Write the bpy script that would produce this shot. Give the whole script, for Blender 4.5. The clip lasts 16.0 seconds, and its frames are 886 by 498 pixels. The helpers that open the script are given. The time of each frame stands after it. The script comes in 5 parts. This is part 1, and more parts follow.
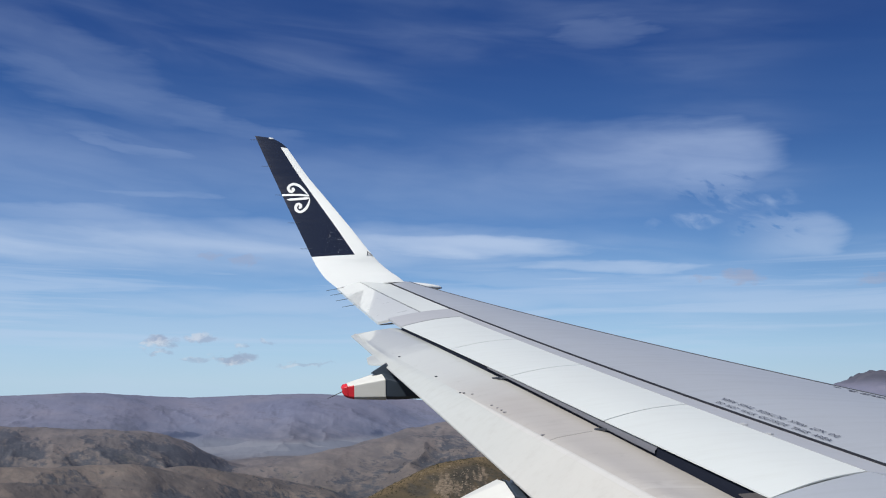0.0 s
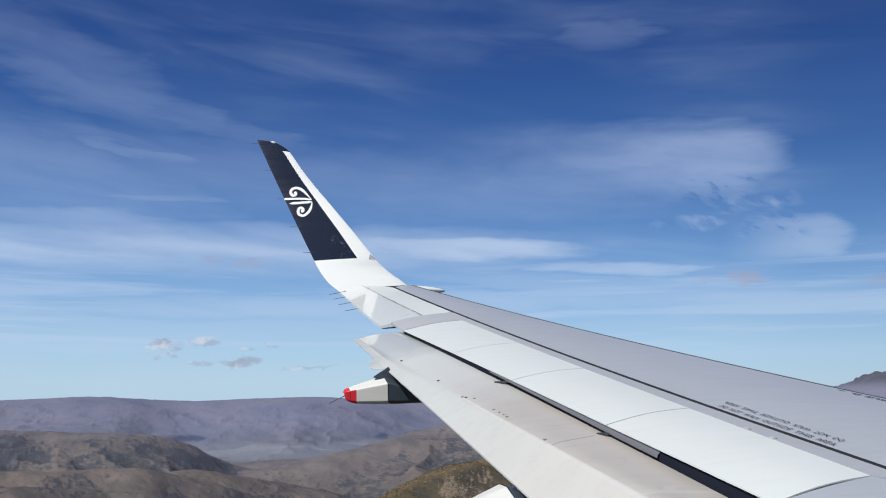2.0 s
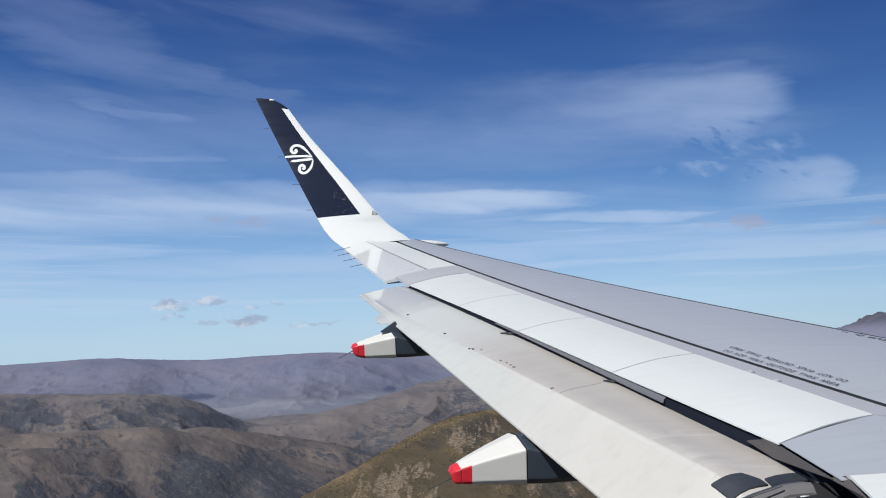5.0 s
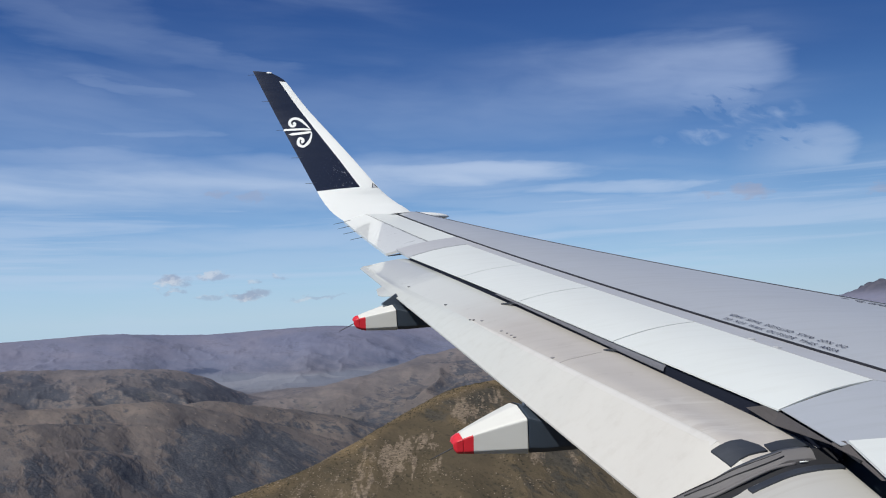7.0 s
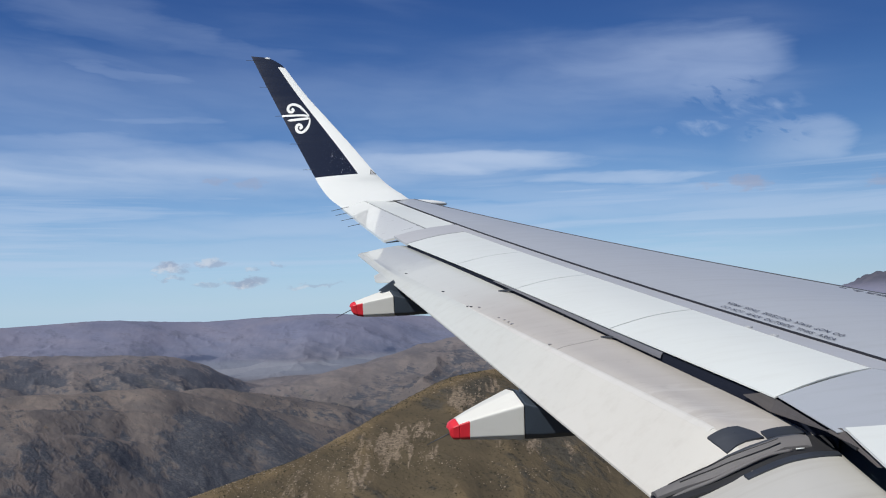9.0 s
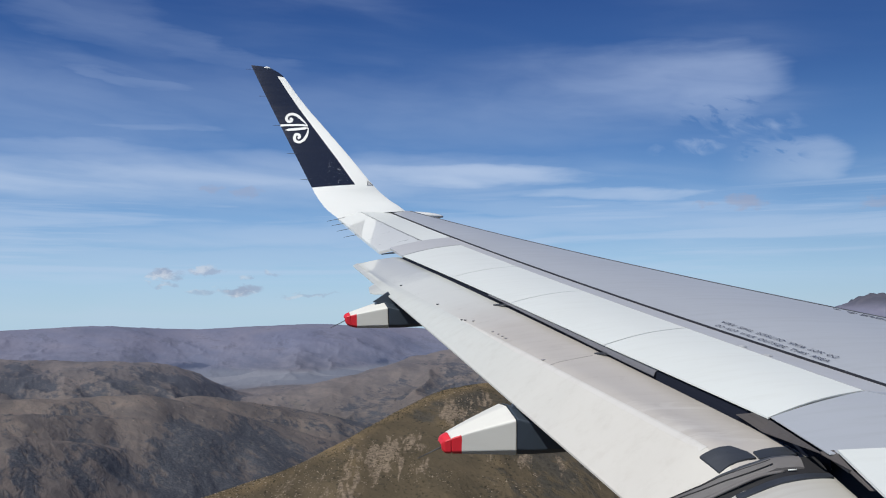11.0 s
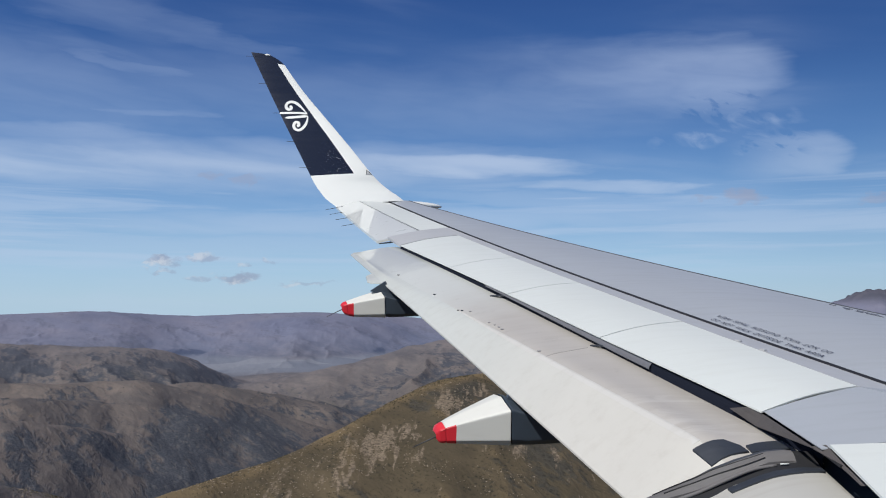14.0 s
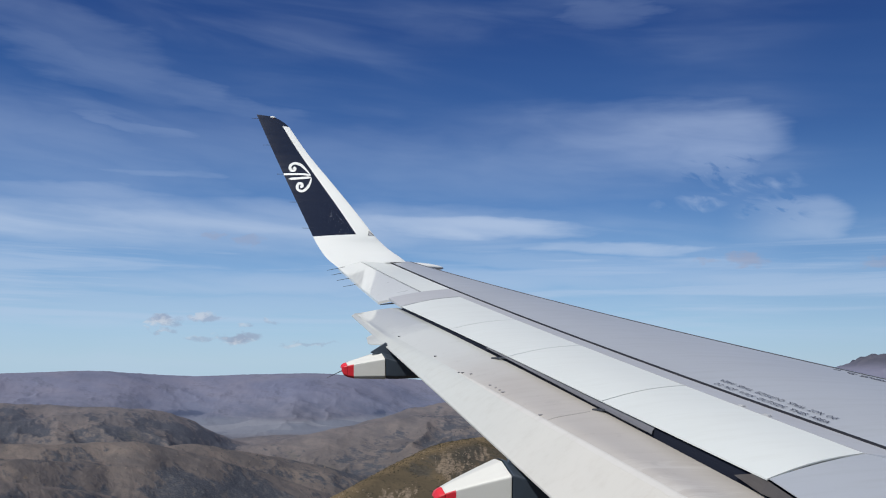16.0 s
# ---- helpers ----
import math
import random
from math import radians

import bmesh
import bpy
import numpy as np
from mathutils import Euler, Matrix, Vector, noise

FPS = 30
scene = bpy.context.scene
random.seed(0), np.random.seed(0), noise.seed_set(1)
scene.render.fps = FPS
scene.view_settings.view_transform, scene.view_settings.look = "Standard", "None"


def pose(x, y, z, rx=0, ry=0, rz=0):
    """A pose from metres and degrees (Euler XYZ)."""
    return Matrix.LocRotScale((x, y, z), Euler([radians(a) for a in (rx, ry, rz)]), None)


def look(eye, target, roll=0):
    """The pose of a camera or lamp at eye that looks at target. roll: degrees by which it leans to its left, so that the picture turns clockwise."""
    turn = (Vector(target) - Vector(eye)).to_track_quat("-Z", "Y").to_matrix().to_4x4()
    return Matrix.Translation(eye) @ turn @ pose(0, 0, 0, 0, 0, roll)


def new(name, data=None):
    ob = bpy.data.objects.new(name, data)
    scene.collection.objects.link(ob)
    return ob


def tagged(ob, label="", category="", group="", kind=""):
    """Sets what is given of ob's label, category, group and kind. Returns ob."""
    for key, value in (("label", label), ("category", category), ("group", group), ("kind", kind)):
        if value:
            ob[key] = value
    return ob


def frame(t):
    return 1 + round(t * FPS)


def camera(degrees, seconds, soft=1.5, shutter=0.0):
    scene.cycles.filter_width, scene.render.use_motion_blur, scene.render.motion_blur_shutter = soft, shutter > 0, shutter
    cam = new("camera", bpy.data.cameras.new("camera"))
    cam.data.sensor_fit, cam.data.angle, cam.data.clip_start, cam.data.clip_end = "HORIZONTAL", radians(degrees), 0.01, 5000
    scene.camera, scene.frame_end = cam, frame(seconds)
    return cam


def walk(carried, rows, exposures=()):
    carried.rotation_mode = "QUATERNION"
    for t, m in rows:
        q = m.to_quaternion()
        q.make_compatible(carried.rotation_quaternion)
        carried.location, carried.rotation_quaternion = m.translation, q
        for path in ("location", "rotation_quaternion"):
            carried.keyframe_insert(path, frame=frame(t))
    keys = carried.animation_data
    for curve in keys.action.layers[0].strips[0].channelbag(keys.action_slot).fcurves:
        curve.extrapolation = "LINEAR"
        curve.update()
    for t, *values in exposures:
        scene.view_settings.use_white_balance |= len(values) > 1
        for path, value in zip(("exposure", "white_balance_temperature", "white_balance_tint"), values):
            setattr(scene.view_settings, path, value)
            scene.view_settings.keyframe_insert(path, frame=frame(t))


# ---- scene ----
cam = camera(54.6, 16.0, soft=1.08)
PATH = [
    (0, (0.001, 0.068, 0.026), (0.003, 2.045, 0.329), -0.2),
    (0.5, (0.025, 0.096, 0.039), (0.02, 2.068, 0.37), -0.3),
    (1, (0.023, 0.057, 0.05), (0.018, 2.025, 0.406), -0.6),
    (1.5, (0.037, 0.105, 0.042), (0.028, 2.074, 0.392), -0.5),
    (2, (0.023, 0.089, 0.04), (0.016, 2.065, 0.349), -0.4),
    (2.5, (0.034, 0.096, 0.042), (0.025, 2.075, 0.333), -0.6),
    (3, (0.023, 0.085, 0.037), (0.016, 2.062, 0.334), -0.6),
    (3.5, (0.005, 0.067, 0.018), (0.004, 2.044, 0.317), -0.5),
    (4, (0.018, 0.089, 0.038), (0.015, 2.063, 0.358), -0.8),
    (4.5, (0.028, 0.088, 0.026), (0.019, 2.065, 0.328), -1.0),
    (5, (0.011, 0.059, 0.043), (-0.004, 2.049, 0.244), -2.0),
    (7.5, (0.029, 0.085, 0.031), (0.008, 2.08, 0.163), -2.7),
    (8, (0.03, 0.102, 0.023), (0.011, 2.098, 0.147), -2.3),
    (10.5, (0.017, 0.073, 0.011), (0.002, 2.07, 0.115), -2.2),
    (11, (0.021, 0.096, 0.016), (0.016, 2.091, 0.156), -1.0),
    (11.5, (0.013, 0.067, 0.037), (0.01, 2.064, 0.137), -0.8),
    (12, (0.018, 0.061, 0.042), (0.015, 2.061, 0.092), -0.6),
    (12.5, (0.028, 0.078, 0.019), (0.025, 2.078, 0.071), -0.4),
    (13, (-0.004, 0.052, 0.029), (0.005, 2.051, 0.1), -0.2),
    (13.5, (0.028, 0.086, 0.027), (0.03, 2.085, 0.086), -0.4),
    (14, (0.026, 0.089, 0.017), (0.025, 2.086, 0.134), -0.2),
    (14.5, (0.013, 0.078, 0.027), (0.001, 2.064, 0.27), 0.5),
    (15, (0.025, 0.082, 0.036), (0.008, 2.063, 0.31), 0.5),
    (15.5, (0.025, 0.105, 0.023), (0.02, 2.089, 0.277), 0.4),
    (16, (0.035, 0.097, 0.018), (0.029, 2.08, 0.277), 0.2),
]
EXPOSURES = [(0, 0.01), (2, 0.04), (5, 0.05), (7.5, -0.03), (11, -0.03), (14, -0.07), (16, -0.07)]
walk(cam, [(t, look(eye, target, roll)) for t, eye, target, roll in PATH], EXPOSURES)

# ---- world, sun, exposure ----
SUN_AZ, SUN_EL = 219.0, 46.5      # degrees clockwise from +y, and above the horizon


class G:
    """A small writer of node trees."""

    def __init__(self, tree):
        self.t = tree

    def add(self, kind, **sets):
        n = self.t.nodes.new(kind)
        for k, v in sets.items():
            setattr(n, k, v) if k in ("operation", "blend_type", "data_type", "noise_dimensions", "sky_type", "sun_disc", "interpolation_type", "feature", "distance", "noise_type", "normalize", "clamp", "invert") else None
        return n

    def put(self, socket, v):
        if isinstance(v, (int, float)):
            socket.default_value = v
        elif isinstance(v, (tuple, list)):
            socket.default_value = v
        else:
            self.t.links.new(v, socket)

    def m(self, op, a, b=0.0, c=0.0):
        n = self.add("ShaderNodeMath", operation=op)
        for s, v in zip(n.inputs, (a, b, c)):
            self.put(s, v)
        return n.outputs[0]

    def smooth(self, v, lo, hi, a=0.0, b=1.0):
        n = self.add("ShaderNodeMapRange", interpolation_type="SMOOTHSTEP")
        for s, w in zip(n.inputs, (v, lo, hi, a, b)):
            self.put(s, w)
        return n.outputs[0]

    def xyz(self, x, y, z):
        n = self.add("ShaderNodeCombineXYZ")
        for s, v in zip(n.inputs, (x, y, z)):
            self.put(s, v)
        return n.outputs[0]

    def noise(self, vec, scale, detail=4.0, rough=0.55, distort=0.0, **sets):
        n = self.add("ShaderNodeTexNoise", **sets)
        self.put(n.inputs["Vector"], vec)
        n.inputs["Scale"].default_value, n.inputs["Detail"].default_value = scale, detail
        n.inputs["Roughness"].default_value, n.inputs["Distortion"].default_value = rough, distort
        return n.outputs[0]

    def mix(self, f, a, b, how="MIX"):
        n = self.add("ShaderNodeMix", data_type="RGBA", blend_type=how)
        self.put(n.inputs[0], f), self.put(n.inputs[6], a), self.put(n.inputs[7], b)
        return n.outputs[2]


def build_sky():
    world = bpy.data.worlds.new("sky")
    scene.world = world
    world.use_nodes = True
    t = world.node_tree
    t.nodes.clear()
    g = G(t)
    sky = g.add("ShaderNodeTexSky", sky_type="NISHITA")
    sky.sun_disc = False
    sky.sun_elevation, sky.sun_rotation = radians(SUN_EL), radians(SUN_AZ)
    sky.altitude, sky.air_density, sky.dust_density, sky.ozone_density = 1400.0, 1.0, 0.35, 3.0
    co = g.add("ShaderNodeTexCoord").outputs["Generated"]
    sp = g.add("ShaderNodeSeparateXYZ")
    g.put(sp.inputs[0], co)
    x, y, z = sp.outputs
    az0 = g.m("MULTIPLY", g.m("ARCTAN2", x, y), 57.29578)
    el0 = g.m("MULTIPLY", g.m("ARCSINE", z), 57.29578)
    # slow wander of the cloud edges
    w1 = g.noise(g.xyz(g.m("MULTIPLY", az0, 0.16), g.m("MULTIPLY", el0, 0.8), 3.0), 1.0, 4.0, 0.55)
    w2 = g.noise(g.xyz(g.m("MULTIPLY", az0, 0.16), g.m("MULTIPLY", el0, 0.9), 11.0), 1.0, 4.0, 0.52)
    az = g.m("ADD", az0, g.m("MULTIPLY", g.m("SUBTRACT", w1, 0.5), 11.0))
    el = g.m("ADD", el0, g.m("MULTIPLY", g.m("SUBTRACT", w2, 0.5), 1.5))

    def streak(a, e, half, thick, lean, hard, amount, A=az, E=el):
        dx, dy = g.m("SUBTRACT", A, a), g.m("SUBTRACT", E, e)
        c, s = math.cos(radians(lean)), math.sin(radians(lean))
        u = g.m("ADD", g.m("MULTIPLY", dx, c / half), g.m("MULTIPLY", dy, s / half))
        v = g.m("ADD", g.m("MULTIPLY", dx, -s / thick), g.m("MULTIPLY", dy, c / thick))
        q = g.m("ADD", g.m("MULTIPLY", u, u), g.m("MULTIPLY", v, v))
        return g.smooth(q, 1.0, hard, 0.0, amount)

    def total(parts):
        out = parts[0]
        for p in parts[1:]:
            out = g.m("MAXIMUM", out, p)
        return out

    # the big veils keep firmer edges
    va = g.m("ADD", az0, g.m("MULTIPLY", g.m("SUBTRACT", w1, 0.5), 2.6))
    ve = g.m("ADD", el0, g.m("MULTIPLY", g.m("SUBTRACT", w2, 0.5), 1.8))

    bands = total([
        streak(-16.0, 8.7, 30.0, 2.3, 0.5, 0.0, 0.55),
        streak(-20.5, 8.7, 24.0, 1.5, 1.0, 0.0, 0.72),
        streak(0.5, 8.95, 12.5, 0.95, -1.0, 0.0, 0.80),
        streak(10.5, 7.35, 8.0, 0.6, -2.0, 0.0, 0.58),
        streak(-25.0, 10.2, 11.0, 0.9, 2.0, 0.0, 0.42),
        streak(-19.5, 11.7, 6.0, 0.5, 0.0, 0.0, 0.32),
        streak(-20.7, 14.7, 5.5, 0.7, -9.0, 0.0, 0.26),
        streak(21.0, 5.0, 12.0, 0.9, -2.0, 0.0, 0.42),
        streak(-2.0, 5.2, 36.0, 1.1, 1.0, 0.0, 0.40),
        streak(-14.0, 3.5, 26.0, 0.9, 1.5, 0.0, 0.26),
        streak(8.0, 6.5, 17.0, 0.6, -3.0, 0.0, 0.30),
        streak(11.0, 22.6, 4.2, 1.2, -6.0, 0.0, 0.18),
        streak(-24.0, 18.0, 9.0, 1.6, -14.0, 0.0, 0.20),
    ])
    veil = total([
        streak(4.0, 13.0, 17.0, 3.4, -1.0, 0.0, 0.24),
        streak(-10.0, 13.4, 20.0, 3.4, -3.0, 0.0, 0.20),
        streak(-26.0, 12.8, 15.0, 3.8, -8.0, 0.0, 0.26),
        streak(-17.0, 17.0, 13.0, 1.3, -13.0, 0.0, 0.20),
        streak(-27.0, 20.5, 12.0, 2.8, -16.0, 0.0, 0.16),
        streak(40.0, 13.0, 9.0, 4.0, 0.0, 0.0, 0.25),
        streak(-55.0, 12.0, 16.0, 4.0, 0.0, 0.0, 0.40),
    ])

    def blunt(tip, e, round_x, half, tail, soft, amount):
        """A sheet of cloud with a blunt rounded end at azimuth tip that thins out towards the other side."""
        dx = g.m("DIVIDE", g.m("MAXIMUM", g.m("SUBTRACT", va, tip - round_x), 0.0), round_x)
        dy = g.m("DIVIDE", g.m("SUBTRACT", g.m("ADD", ve, g.m("MULTIPLY", g.m("SUBTRACT", va, tip), 0.03)), e), half)
        q = g.m("ADD", g.m("MULTIPLY", dx, dx), g.m("MULTIPLY", dy, dy))
        return g.m("MULTIPLY", g.smooth(q, 1.0, soft), g.smooth(va, tip - tail, tip - round_x, 0.0, amount))
    sheet = g.m("MAXIMUM", blunt(23.0, 13.9, 4.6, 3.1, 30.0, 0.0, 0.52), blunt(25.9, 8.5, 1.8, 1.8, 9.0, 0.1, 0.50))
    # torn fringes that hang from the sheets
    fringe = total([
        streak(19.4, 11.6, 4.6, 1.3, -10.0, 0.1, 1.0, va, ve),
        streak(16.3, 10.3, 3.6, 1.0, 6.0, 0.0, 1.0, va, ve),
        streak(21.0, 9.6, 3.2, 1.2, 0.0, 0.0, 0.8, va, ve),
    ])
    # soft fibres that comb the cirrus, a little slanted
    sl = g.m("ADD", el0, g.m("MULTIPLY", az0, 0.10))
    fine = g.noise(g.xyz(g.m("MULTIPLY", az0, 0.075), g.m("MULTIPLY", sl, 0.50), 1.0), 1.0, 5.0, 0.48, 0.5)
    comb = g.noise(g.xyz(g.m("MULTIPLY", az0, 0.17), g.m("MULTIPLY", sl, 0.55), 6.0), 1.0, 5.0, 0.48, 0.6)
    broad = g.noise(g.xyz(g.m("MULTIPLY", az0, 0.05), g.m("MULTIPLY", sl, 0.26), 8.0), 1.0, 4.0, 0.5)
    base = g.m("MULTIPLY", g.smooth(fine, 0.32, 0.80), g.smooth(broad, 0.34, 0.66, 0.06, 0.30))
    base = g.m("MULTIPLY", base, g.m("MULTIPLY", g.smooth(el0, 6.0, 22.0, 1.0, 0.55), g.smooth(az0, 19.0, 26.0, 1.0, 0.2)))
    # a clear deep window between the veils
    base = g.m("MULTIPLY", base, g.m("SUBTRACT", 1.0, streak(5.5, 18.2, 11.0, 3.2, -4.0, 0.1, 0.75, va, ve)))
    # milky layers low over the land
    layer = g.noise(g.xyz(g.m("MULTIPLY", az0, 0.045), g.m("MULTIPLY", el0, 0.95), 14.0), 1.0, 5.0, 0.55, 0.4)
    base = g.m("MAXIMUM", base, g.m("MULTIPLY", g.smooth(layer, 0.42, 0.64, 0.0, 0.46), g.m("MULTIPLY", g.smooth(el0, 0.8, 3.0), g.smooth(el0, 9.0, 6.5))))
    banded = g.m("MULTIPLY", bands, g.smooth(fine, 0.20, 0.66, 0.35, 1.0))
    veiled = g.m("MULTIPLY", veil, g.m("ADD", g.smooth(comb, 0.22, 0.68, 0.30, 0.62), g.smooth(fine, 0.25, 0.7, 0.05, 0.38)))
    tear = g.noise(g.xyz(g.m("ADD", g.m("MULTIPLY", az0, 0.62), g.m("MULTIPLY", el0, 0.85)), g.m("SUBTRACT", g.m("MULTIPLY", el0, 0.75), g.m("MULTIPLY", az0, 0.12)), 2.0), 1.0, 4.0, 0.52, 0.7)
    fringed = g.m("MULTIPLY", fringe, g.smooth(tear, 0.36, 0.80, 0.0, 0.40))
    sheeted = g.m("MULTIPLY", sheet, g.m("ADD", g.smooth(comb, 0.28, 0.66, 0.48, 0.80), g.smooth(fine, 0.3, 0.7, 0.0, 0.24)))
    sheeted = g.m("SUBTRACT", sheeted, g.m("MULTIPLY", fringe, g.smooth(tear, 0.50, 0.34, 0.0, 0.30)))
    cover = g.m("MINIMUM", g.m("MAXIMUM", g.m("MAXIMUM", g.m("MAXIMUM", banded, veiled), g.m("MAXIMUM", sheeted, fringed)), base), 0.80)

    # small fair-weather clouds near the horizon
    n3 = g.noise(g.xyz(g.m("MULTIPLY", az0, 0.9), g.m("MULTIPLY", el0, 1.5), 5.0), 1.0, 4.0, 0.55)
    n4 = g.noise(g.xyz(g.m("MULTIPLY", az0, 0.9), g.m("MULTIPLY", el0, 1.5), 25.0), 1.0, 4.0, 0.55)
    ca = g.m("ADD", az0, g.m("MULTIPLY", g.m("SUBTRACT", n3, 0.5), 2.6))
    ce = g.m("ADD", el0, g.m("MULTIPLY", g.m("SUBTRACT", n4, 0.5), 1.3))
    puffs = total([streak(a, e, h * 1.2, k * 1.3, 0.0, 0.0, amt, ca, ce) for a, e, h, k, amt in (
        (-18.2, 2.5, 0.95, 0.36, 0.85), (-15.6, 2.72, 1.15, 0.24, 0.70), (-13.5, 1.45, 1.35, 0.33, 0.95),
        (-15.9, 1.35, 1.0, 0.22, 0.55), (-9.2, 1.05, 1.9, 0.15, 0.50), (-18.2, 1.85, 0.9, 0.15, 0.55),
        (-13.0, 2.3, 0.4, 0.16, 0.55), (-11.6, 2.6, 0.35, 0.16, 0.45), (-15.3, 8.0, 0.8, 0.3, 0.45),
        (-13.0, 7.85, 1.0, 0.32, 0.45), (19.5, 6.4, 1.3, 0.42, 0.75), (16.9, 6.5, 0.6, 0.2, 0.40), (27.0, 5.9, 1.2, 0.3, 0.5))])

    tune = g.add("ShaderNodeHueSaturation")
    tune.inputs["Hue"].default_value, tune.inputs["Saturation"].default_value, tune.inputs["Value"].default_value = 0.505, 1.12, 1.0
    g.put(tune.inputs["Color"], sky.outputs[0])
    scaled = g.mix(1.0, tune.outputs[0], (0.085, 0.085, 0.085, 1.0), "MULTIPLY")
    # deep clear mountain air: the blue thickens quickly with height
    ramp = g.add("ShaderNodeValToRGB")
    g.put(ramp.inputs[0], g.m("DIVIDE", el0, 60.0))
    stops = ((0.0, (0.43, 0.62, 0.785)), (0.035, (0.375, 0.585, 0.80)), (0.10, (0.205, 0.40, 0.70)), (0.17, (0.094, 0.232, 0.528)), (0.25, (0.041, 0.126, 0.370)), (0.36, (0.018, 0.066, 0.255)), (0.5, (0.015, 0.050, 0.20)), (1.0, (0.012, 0.04, 0.16)))
    while len(ramp.color_ramp.elements) < len(stops):
        ramp.color_ramp.elements.new(0.5)
    for e, (at_el, c) in zip(ramp.color_ramp.elements, stops):
        e.position, e.color = at_el, c + (1.0,)
    scaled = g.mix(0.88, scaled, ramp.outputs[0])
    # deeper blue away from the sun
    scaled = g.mix(g.smooth(az0, 10.0, 30.0, 0.0, 0.14), scaled, g.mix(1.0, scaled, (0.25, 0.30, 0.42, 1.0), "MULTIPLY"))
    out = g.mix(cover, scaled, g.mix(g.smooth(el0, 7.0, 14.0), (0.515, 0.630, 0.818, 1.0), (0.43, 0.542, 0.777, 1.0)))
    low = g.mix(g.smooth(n3, 0.46, 0.66), (0.30, 0.34, 0.47, 1.0), (0.70, 0.69, 0.73, 1.0))
    grey = g.mix(g.smooth(el0, 3.5, 5.5), low, (0.36, 0.37, 0.48, 1.0))
    out = g.mix(g.m("MULTIPLY", puffs, 0.72), out, grey)
    bg = g.add("ShaderNodeBackground")
    g.put(bg.inputs[0], out)
    bg.inputs[1].default_value = 1.0
    g.put(g.add("ShaderNodeOutputWorld").inputs[0], bg.outputs[0])


build_sky()
sun = new("sun", bpy.data.lights.new("sun", "SUN"))
sun.data.energy, sun.data.angle, sun.data.color = 4.35, radians(0.53), (1.0, 0.955, 0.885)
to_sun = Vector((math.sin(radians(SUN_AZ)) * math.cos(radians(SUN_EL)), math.cos(radians(SUN_AZ)) * math.cos(radians(SUN_EL)), math.sin(radians(SUN_EL))))
sun.matrix_world = look(to_sun * 50, (0, 0, 0))

# ---- materials ----


def material(name):
    mat = bpy.data.materials.new(name)
    mat.use_nodes = True
    return mat, G(mat.node_tree), mat.node_tree.nodes["Principled BSDF"]


def paint(name, colour, rough=0.32, coat=0.4, dirt=0.16, streak=(0.6, 6.0, 6.0), tint=(0.55, 0.5, 0.45), bump=0.02):
    """Aircraft paint: faint cloudy variation, streaks of grime along the airflow, fine scuffs."""
    mat, g, p = material(name)
    co = g.add("ShaderNodeTexCoord").outputs["Object"]
    mp = g.add("ShaderNodeMapping")
    g.put(mp.inputs["Vector"], co)
    mp.inputs["Scale"].default_value = streak
    cloudy = g.noise(co, 0.9, 4.0, 0.6)
    lines = g.noise(mp.outputs[0], 2.2, 6.0, 0.65)
    specks = g.noise(co, 38.0, 3.0, 0.6)
    f = g.m("MULTIPLY", g.m("ADD", g.smooth(cloudy, 0.35, 0.75, 0.0, 0.6), g.smooth(lines, 0.45, 0.8, 0.0, 0.8)), dirt)
    f = g.m("ADD", f, g.smooth(specks, 0.70, 0.78, 0.0, dirt * 0.8))
    dark = tuple(a * b for a, b in zip(colour, tint)) + (1.0,)
    g.put(p.inputs["Base Color"], g.mix(f, colour + (1.0,), dark))
    g.put(p.inputs["Roughness"], g.m("ADD", rough, g.m("MULTIPLY", g.m("SUBTRACT", lines, 0.5), 0.18)))
    p.inputs["Coat Weight"].default_value, p.inputs["Coat Roughness"].default_value = coat, 0.08
    b = g.add("ShaderNodeBump")
    b.inputs["Strength"].default_value, b.inputs["Distance"].default_value = bump, 0.02
    g.put(b.inputs["Height"], g.noise(co, 2.5, 3.0, 0.5))
    g.put(p.inputs["Normal"], b.outputs[0])
    return mat


SKIN = paint("grey wing paint", (0.400, 0.434, 0.470), 0.42, 0.10, 0.16)
PANEL = paint("pale grey paint", (0.475, 0.492, 0.505), 0.42, 0.10, 0.15)
WHITE = paint("white spoiler paint", (0.668, 0.712, 0.692), 0.45, 0.08, 0.12)
GLOSS = paint("gloss white paint", (0.782, 0.812, 0.788), 0.40, 0.10, 0.03)
TIP = paint("satin white paint", (0.675, 0.708, 0.695), 0.30, 1.0, 0.05)
TIP.node_tree.nodes["Principled BSDF"].inputs["Coat Roughness"].default_value = 0.03
TIP.node_tree.nodes["Principled BSDF"].inputs["Coat IOR"].default_value = 1.6
FLAP = paint("off-white flap paint", (0.572, 0.580, 0.556), 0.40, 0.2, 0.20)
INNER = paint("weathered off-white paint", (0.47, 0.47, 0.44), 0.45, 0.1, 0.34, streak=(0.25, 4.5, 0.5))
BEIGE = paint("bare grey-beige composite", (0.480, 0.460, 0.425), 0.42, 0.15, 0.18)
FAIR = paint("fairing grey paint", (0.655, 0.665, 0.625), 0.5, 0.05, 0.12)
PLATE = paint("dark worn plate", (0.027, 0.033, 0.044), 0.55, 0.05, 0.5, tint=(2.4, 2.3, 2.1))
FRONT = paint("dark slate-blue paint", (0.042, 0.058, 0.080), 0.5, 0.05, 0.12)
NAVY = paint("gloss black paint", (0.016, 0.021, 0.036), 0.16, 0.8, 0.0, bump=0.01)
RED = paint("red paint", (0.66, 0.025, 0.04), 0.5, 0.08, 0.10)
